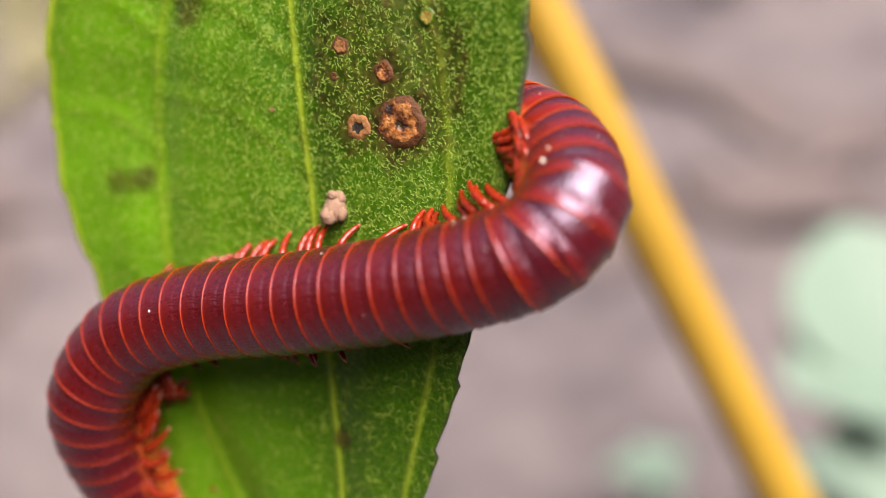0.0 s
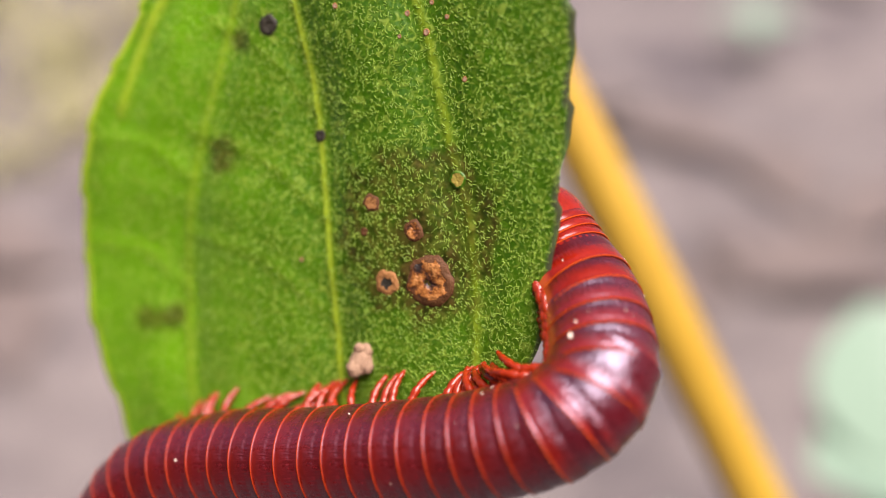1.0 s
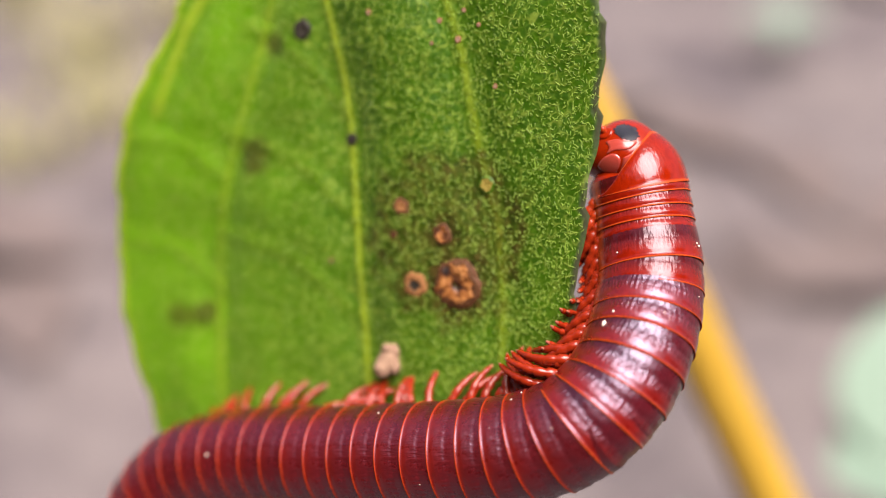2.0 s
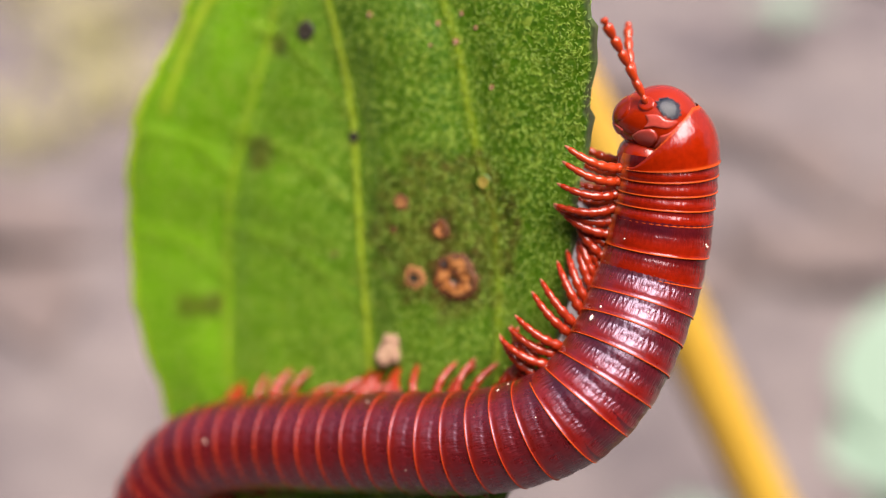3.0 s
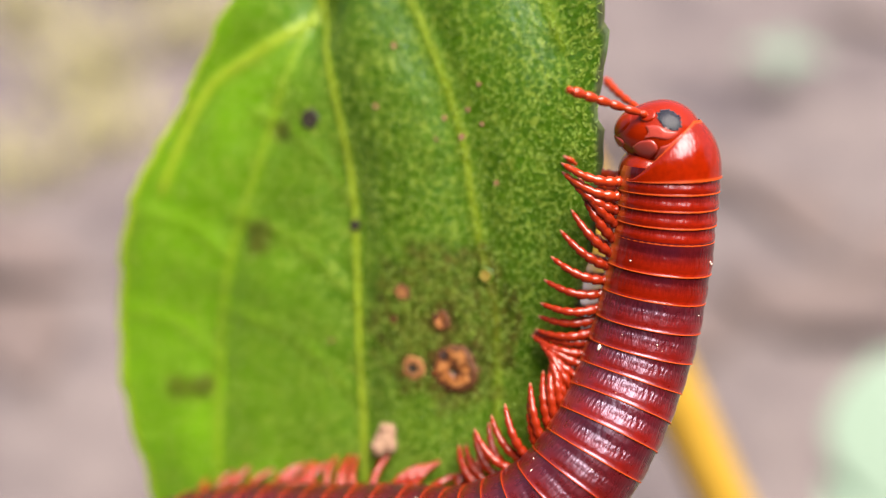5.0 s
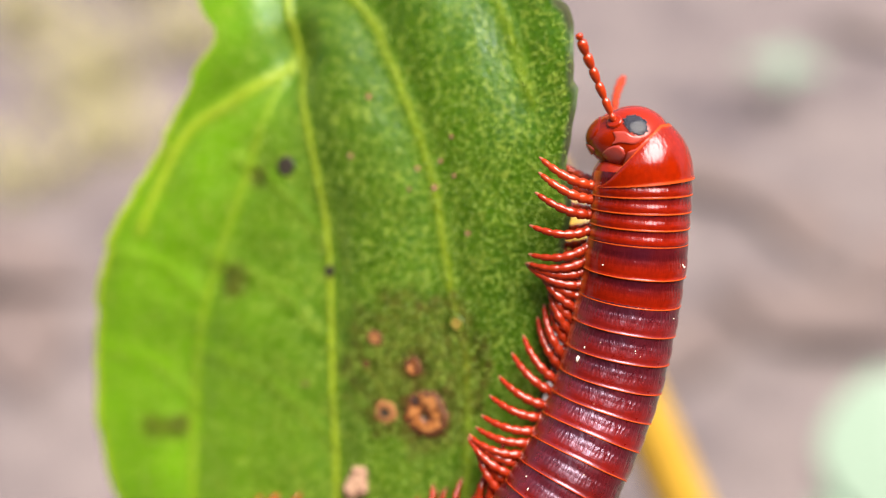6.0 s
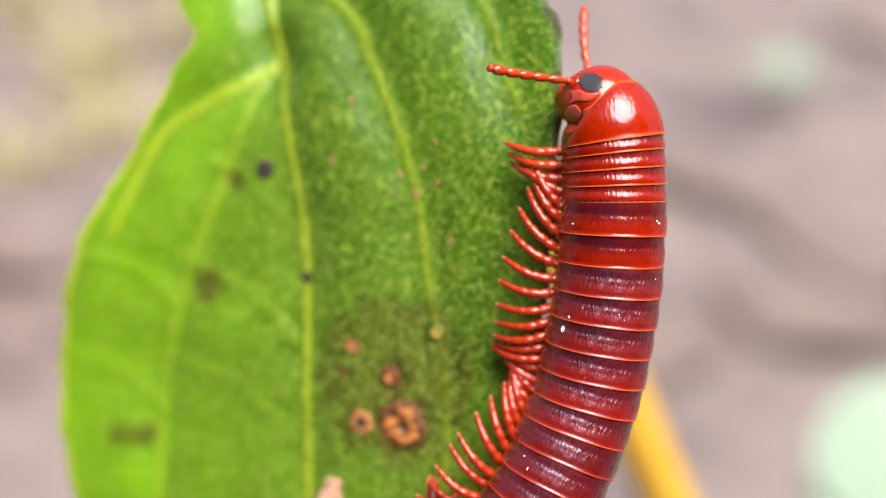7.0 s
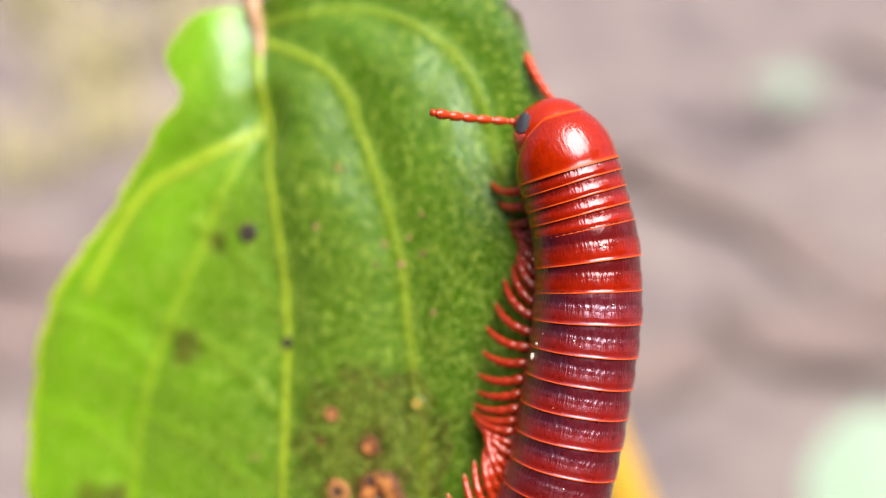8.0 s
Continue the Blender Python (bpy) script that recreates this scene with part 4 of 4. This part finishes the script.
def build_millipede():
    top = tagged(new("millipede"), "red millipede with orange-rimmed rings crawling round the leaf's edge", "millipede")
    top.matrix_basis = BASE
    head = build_head(top)
    egg("neck", (0, -1.05, -0.75), (1.75, 1.35, 1.25), HEAD_RED, head, label="soft orange-red neck under the collar")
    head_plate("face_plate", head, (0, -0.86, 0.52), (1, 0, 0), (1.50, 0.86), 0.05, HEAD_RED)
    head_plate("upper_lip", head, (0, -1.0, 0.02), (1, 0, 0), (1.25, 0.34), 0.07, MOUTH, "paler toothed lip")
    for side in (1, -1):
        side_plate("jaw_plate", head, side, JAW, 0.055, MOUTH, "pinkish jaw plate")
        side_plate("cheek_plate", head, side, CHEEK, 0.05, MOUTH, "pinkish cheek plate")
        side_plate("jaw_base", head, side, JAW_BASE, 0.045, HEAD_RED, "smooth swollen base of the jaw")
        side_plate("face_fold", head, side, FACE_FOLD, 0.05, MOUTH)
        head_plate("chin_plate", head, (side * 0.36, -0.80, -0.62), (1, 0, 0.2), (0.66, 0.70), 0.05, MOUTH, "pinkish chin plate")
        side_plate("eye_patch", head, side, EYE_OUTLINE, 0.006, EYE_DARK, "black patch under the eye facets", 0.02)
        build_eye(head, side)
        head_plate("antenna_socket", head, (side * 0.70, -0.30, 0.66), (0, 1, 0), (0.42, 0.42), 0.10, HEAD_RED)
    feelers = []
    for side in (1, -1):
        feeler = new("antenna", antenna_mesh(side))
        feeler.parent = head
        feelers.append((side, feeler))
    collar = new("collar", collar_mesh())
    collar.parent = top
    tagged(collar, label="large smooth red collar behind the head")

    rings, legs = [], []
    short = ring_mesh("ring", 2.46, 0.75, 0.40, SHELL_RED, 0.05)
    first = ring_mesh("ring", 2.55, 1.2, 0.72, SHELL_RED)
    next_ones = ring_mesh("ring", 2.60, 1.7, 0.72, SHELL_MID)
    full = ring_mesh("ring", 2.62, 1.7, 0.72, SHELL)
    slim = [ring_mesh("ring", r, 1.1, 0.72, SHELL) for r in (2.45, 2.2, 1.85, 1.4)]
    leg_data = {(side, young): leg_mesh(side, FEELER if young else LEG_RED) for side in (1, -1) for young in (True, False)}
    offset = 1.28
    total = 47
    for i in range(total):
        if i < 4:
            data, gap = short, 0.74
        elif i < 6:
            data, gap = first, 1.38
        elif i < 12:
            data, gap = next_ones, 1.38
        elif i < total - 4:
            data, gap = full, 1.38
        else:
            data, gap = slim[i - total + 4], 1.3
        if i in (4,):
            offset += 0.43
        ring = new("ring", data)
        ring.parent = top
        rings.append((ring, offset))
        rows = (0.0,) if i < 4 else (0.32, -0.34)
        for z in rows:
            for side in (1, -1):
                leg = new("leg", leg_data[side, i < 2])
                leg.parent = ring
                legs.append((leg, i + (0.25 - z * 0.75 if i >= 4 else 0.0), side, z, offset - z))
        offset += gap
    # grit and mites stuck to the shell: ring, angle from the back, place along the ring, size
    rng = random.Random(12)
    grit = [(8, 118, 0.1, (0.10, 0.07, 0.19)), (8, 112, 0.75, (0.07, 0.05, 0.08)), (4, 20, -0.1, (0.07, 0.05, 0.07)), (13, 100, -0.3, (0.06, 0.05, 0.12)),
            (14, 60, -0.2, (0.05, 0.04, 0.10)), (26, 20, 0.0, (0.09, 0.06, 0.09)), (28, 75, -0.3, (0.06, 0.05, 0.08))]
    grit += [(rng.randrange(4, 36), rng.uniform(-20, 125), rng.uniform(-0.6, 0.3), (rng.uniform(0.02, 0.045),) * 3) for _ in range(48)]
    for k, angle, z, size in grit:
        holder = rings[k][0]
        a = radians(angle)
        c = (2.54 * math.sin(a), 2.54 * math.cos(a), z)
        egg("grit", c, size, SPECK if k % 5 else SPOT_RIM, holder, (0, 0, -angle), rough=0.3, sub=1, seed=k)
    speck = egg("grit", (0, 0, 0), (0.05, 0.04, 0.06), SPECK, rings[4][0], rough=0.3, sub=1)
    speck.matrix_basis = pose(1.0 * MM, 2.32 * MM, 0)
    tail = egg("tail_plate", (0, 0, 0), (1.2, 1.2, 0.9), SHELL_RED, top)
    return top, head, feelers, collar, rings, legs, (tail, offset), speck


MILLIPEDE = build_millipede()
# the lens stays focused on a speck on the back of the fifth ring
cam.data.dof.focus_object = MILLIPEDE[7]


# ---- things on the ground, far behind ----
def blade_leaf(name, length, width, material, parent, curl=0.3):
    """A soft oval leaf with a fold along its middle."""
    rows, cols = 12, 8
    verts, faces = [], []
    for side in (0, 1):
        for i in range(rows + 1):
            w = i / rows
            half = width / 2 * math.sin(math.pi * min(1, w * 0.97 + 0.02)) ** 0.8
            for k in range(cols + 1):
                c = k / cols * 2 - 1
                verts.append((c * half, w * length, length * curl * (w - w * w * 1.3) + abs(c) * half * 0.25 - side * 0.0008))
    n = (rows + 1) * (cols + 1)
    for i in range(rows):
        for k in range(cols):
            p = i * (cols + 1) + k
            faces.append((p, p + 1, p + cols + 2, p + cols + 1))
            faces.append((n + p, n + p + cols + 1, n + p + cols + 2, n + p + 1))
    return link_mesh(name, verts, faces, material, parent)


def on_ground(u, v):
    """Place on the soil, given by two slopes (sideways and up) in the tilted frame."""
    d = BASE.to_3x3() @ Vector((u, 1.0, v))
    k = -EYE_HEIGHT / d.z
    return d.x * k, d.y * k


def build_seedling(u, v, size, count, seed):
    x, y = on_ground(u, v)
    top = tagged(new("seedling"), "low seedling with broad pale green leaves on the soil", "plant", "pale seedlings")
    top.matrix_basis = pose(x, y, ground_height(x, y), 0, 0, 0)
    rng = random.Random(seed)
    vv, ff = tube([(0, 0, -0.004), (0.002, 0, 0.02), (0, 0.002, 0.04)], [0.003, 0.0025, 0.002], 8)
    link_mesh("stalk", vv, ff, PALE_LEAF, top)
    for k in range(count):
        leaf = blade_leaf("leaf", size * rng.uniform(0.8, 1.1), size * rng.uniform(0.6, 0.75), PALE_LEAF, top)
        leaf.matrix_basis = pose(0, 0, 0.036, rng.uniform(5, 25), 0, 360 * k / count + rng.uniform(-20, 20))


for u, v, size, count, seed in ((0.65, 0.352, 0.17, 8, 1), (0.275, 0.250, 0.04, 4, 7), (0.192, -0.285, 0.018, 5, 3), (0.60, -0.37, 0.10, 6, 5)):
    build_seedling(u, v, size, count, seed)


def build_sapling():
    """A taller young plant whose broad top leaves face up to the light."""
    crown = BASE @ (Vector((0.452, 1.0, -0.150)) * 0.245)
    top = tagged(new("sapling"), "young plant with broad pale mint green leaves on a thin stalk", "plant")
    top.matrix_basis = pose(crown.x, crown.y, ground_height(crown.x, crown.y))
    h = crown.z - top.matrix_basis.translation.z
    line = [(0.004 * math.sin(k * 0.9), 0.003 * k / 6, -0.006 + (h + 0.006) * k / 6) for k in range(7)]
    vv, ff = tube(line, [0.0026 - 0.0002 * k for k in range(7)], 8)
    link_mesh("stalk", vv, ff, PALE_LEAF, top)
    for length, width, tip, turn in ((0.046, 0.052, 38, 12), (0.034, 0.040, 20, 105), (0.050, 0.046, 10, -75), (0.036, 0.046, -22, 178)):
        leaf = blade_leaf("leaf", length, width, PALE_LEAF, top, 0.12)
        leaf.matrix_basis = pose(0, 0.003, h - 0.001, 0, 0, turn) @ pose(0, 0, 0, tip)


build_sapling()


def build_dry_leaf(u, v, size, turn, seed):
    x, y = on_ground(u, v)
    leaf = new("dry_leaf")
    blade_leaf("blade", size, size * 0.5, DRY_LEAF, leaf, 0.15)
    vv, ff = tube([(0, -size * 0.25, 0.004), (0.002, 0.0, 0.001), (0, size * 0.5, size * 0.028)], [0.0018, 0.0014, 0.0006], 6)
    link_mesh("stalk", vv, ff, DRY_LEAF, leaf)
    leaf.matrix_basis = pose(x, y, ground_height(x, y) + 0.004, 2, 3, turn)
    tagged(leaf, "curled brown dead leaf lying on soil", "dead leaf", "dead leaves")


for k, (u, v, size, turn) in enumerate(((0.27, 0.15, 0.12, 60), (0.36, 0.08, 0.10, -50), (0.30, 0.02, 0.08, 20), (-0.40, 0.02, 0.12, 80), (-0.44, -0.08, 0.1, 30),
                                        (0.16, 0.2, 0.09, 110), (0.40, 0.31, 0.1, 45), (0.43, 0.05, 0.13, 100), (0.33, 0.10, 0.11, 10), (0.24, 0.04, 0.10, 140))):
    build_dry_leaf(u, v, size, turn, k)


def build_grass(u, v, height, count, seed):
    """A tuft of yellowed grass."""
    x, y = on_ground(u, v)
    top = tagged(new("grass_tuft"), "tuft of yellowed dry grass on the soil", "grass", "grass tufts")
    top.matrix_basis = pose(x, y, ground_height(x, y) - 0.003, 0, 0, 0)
    rng = random.Random(seed)
    for k in range(count):
        a, lean = rng.uniform(0, 6.28), rng.uniform(0.2, 0.9)
        h = height * rng.uniform(0.6, 1.1)
        root = Vector((rng.gauss(0, 0.02), rng.gauss(0, 0.02), 0))
        pts = [root + Vector((math.cos(a) * lean * h * w * w, math.sin(a) * lean * h * w * w, h * w * (1 - 0.3 * w * lean))) for w in (0, 0.25, 0.5, 0.75, 1.0)]
        vv, ff = tube(pts, [0.0022, 0.0022, 0.0018, 0.0012, 0.0003], 5)
        link_mesh("blade", vv, ff, STRAW, top)


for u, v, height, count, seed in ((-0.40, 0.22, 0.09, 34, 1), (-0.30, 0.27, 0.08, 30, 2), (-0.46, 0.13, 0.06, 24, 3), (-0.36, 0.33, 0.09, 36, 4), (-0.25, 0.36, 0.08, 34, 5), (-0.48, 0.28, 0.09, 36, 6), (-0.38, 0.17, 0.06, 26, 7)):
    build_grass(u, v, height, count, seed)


def motions():
    top, head, feelers, collar, rings, legs, (tail, tail_at), _ = MILLIPEDE
    for swaying in (plant, crumb, top):
        walk(swaying, sway_rows())
    # the stem gives less than the leaf: it leans about the joint of the leaf stalk
    joint = Matrix.Translation(stem_point(125) * MM)
    walk(stem, [(t, joint @ pose(0, 0, 0, 0, lean, 0) @ joint.inverted())
                for t, lean in ((0.0, 0.35), (0.5, 0.35), (1.5, 0.35), (3.0, 0.8), (3.5, 0.7), (4.5, 0.0), (6.0, 0.0), (7.0, -1.1), (8.0, -1.8))])
    times = [k * 0.25 for k in range(33)]
    lines = [body_line(t) for t in times]
    reach = [crawl(t) for t in times]

    def drawn(behind, t):
        """Distance behind the collar: the front rings are drawn together until the animal has rounded the edge."""
        return behind - 0.13 * min(behind, 20.0) * float(np.interp(t, [1.4, 3.2], [1.0, 0.0]))

    def rows(behind, extra=Matrix.Identity(4)):
        return [(t, axis_pose(line, q - drawn(behind, t)) @ extra) for t, line, q in zip(times, lines, reach)]

    head_rows = rows(0.0, pose(0, 0, 0, 4, 0, 0))
    walk(head, head_rows)
    walk(collar, rows(0.0))
    for ring, behind in rings:
        walk(ring, rows(behind))
    walk(tail, rows(tail_at - 0.4))
    # legs step in waves that run forward along the body: the ring at which the tips of the legs meet
    def wave(t):
        return float(np.interp(t, [0.0, 1.5, 3.0, 4.0, 4.5, 6.0, 6.5, 7.0, 7.5, 8.0], [8.0, 5.3, 4.6, 4.4, 2.9, -2.3, -4.1, -6.0, -9.7, -12.9]))

    for leg, index, side, z, behind in legs:
        out = []
        for t, line, q in zip(times, lines, reach):
            phase = 2 * math.pi * (index - wave(t)) / 8.2 + (0.5 if side < 0 else 0)
            swing = (7 + 29 * min(1.0, max(0.0, (index - 1) / 3))) * math.sin(phase)
            ahead = q - drawn(behind, t)
            flat = 1 - min(1.0, max(0.0, (ahead - 56.0) / 8.0))
            flat *= min(1.0, max(0.0, (abs(ahead - 26.0) - 5.0) / 6.0))
            lift = (6 + 16 * flat * (side < 0)) * math.cos(phase)
            swing += 16 * flat * math.sin(2 * math.pi * index / 2.1)
            early = min(1.0, max(0.0, (2.5 - t) / 0.9))
            press = early * min(1.0, max(0.0, (ahead - 52.5) / 4.0))
            tuck = early * min(1.0, max(0.0, (ahead - 59.6 - 0.9 * t) / 2.6))
            splay = (58 + (12 + 5 * min(1.0, max(0.0, t - 6.3))) * min(1.0, max(0.0, (ahead - 64) / 4)) - (34 if side > 0 else 74) * flat) * (1 - tuck) + 155 * tuck + 36 * press * (1 - tuck)
            swing = ((swing + 5) * (1 - 0.6 * press) - 44 * press) * (1 - tuck) - 80 * tuck
            out.append((t, Matrix.Translation(mm(side * 0.8, -2.1, z)) @ pose(0, 0, 0, 0, 0, -side * (splay + lift)) @ pose(0, 0, 0, 0, -side * swing, 0)))
        walk(leg, out)
    # antennae feel about: directions in the tilted frame
    feel = {
        1: [(0.0, -0.4, 0, 1), (1.5, -0.4, 0, 1), (2.8, -1.0, -0.3, 0.3), (3.0, -0.5, -0.2, 0.9), (3.2, -1, -0.5, 0.3), (3.5, -0.95, -0.55, 0.30), (4.0, -0.85, -0.6, -0.02), (4.5, -1, -0.3, 0.2),
            (4.7, -1, -0.3, -0.1), (5.8, -0.7, -0.2, 0.8), (6.0, -0.5, -0.2, 0.9), (6.5, -0.75, -0.45, 0.45), (7.0, -1, -0.2, -0.05), (7.2, -1, -0.2, 0.12), (7.7, -1, -0.2, 0.1), (8.0, -1, -0.15, -0.12)],
        -1: [(0.0, -0.2, 0.3, 1), (1.5, -0.2, 0.3, 1), (2.8, -0.9, 0.4, 0.4), (3.0, -0.3, 0.4, 0.9), (3.2, -0.7, 0.5, 0.6), (3.5, -0.5, 0.7, 0.8), (4.0, -0.3, 0.9, 0.4), (4.5, -0.6, 0.9, 0.3), (5.8, -0.4, 0.5, 0.9), (6.0, 0.0, 0.8, 0.7),
             (6.5, 0.1, 0.8, 0.5), (7.0, -0.3, 0.3, 1), (7.2, -0.7, 0.2, 0.7), (7.7, -0.1, 0.3, 1), (8.0, -0.6, 0.5, 0.8)],
    }
    poses = dict(head_rows)
    for side, feeler in feelers:
        out = []
        keys = np.array(feel[side])
        for t in times:
            way = Vector([np.interp(t, keys[:, 0], keys[:, k]) for k in (1, 2, 3)])
            way = (poses[t].to_3x3().inverted() @ way).normalized()
            turn = way.to_track_quat("X", "Z").to_matrix().to_4x4()
            out.append((t, Matrix.Translation(head_point((side * 0.70, -0.30, 0.66), 0.02) * MM) @ turn))
        walk(feeler, out)


motions()
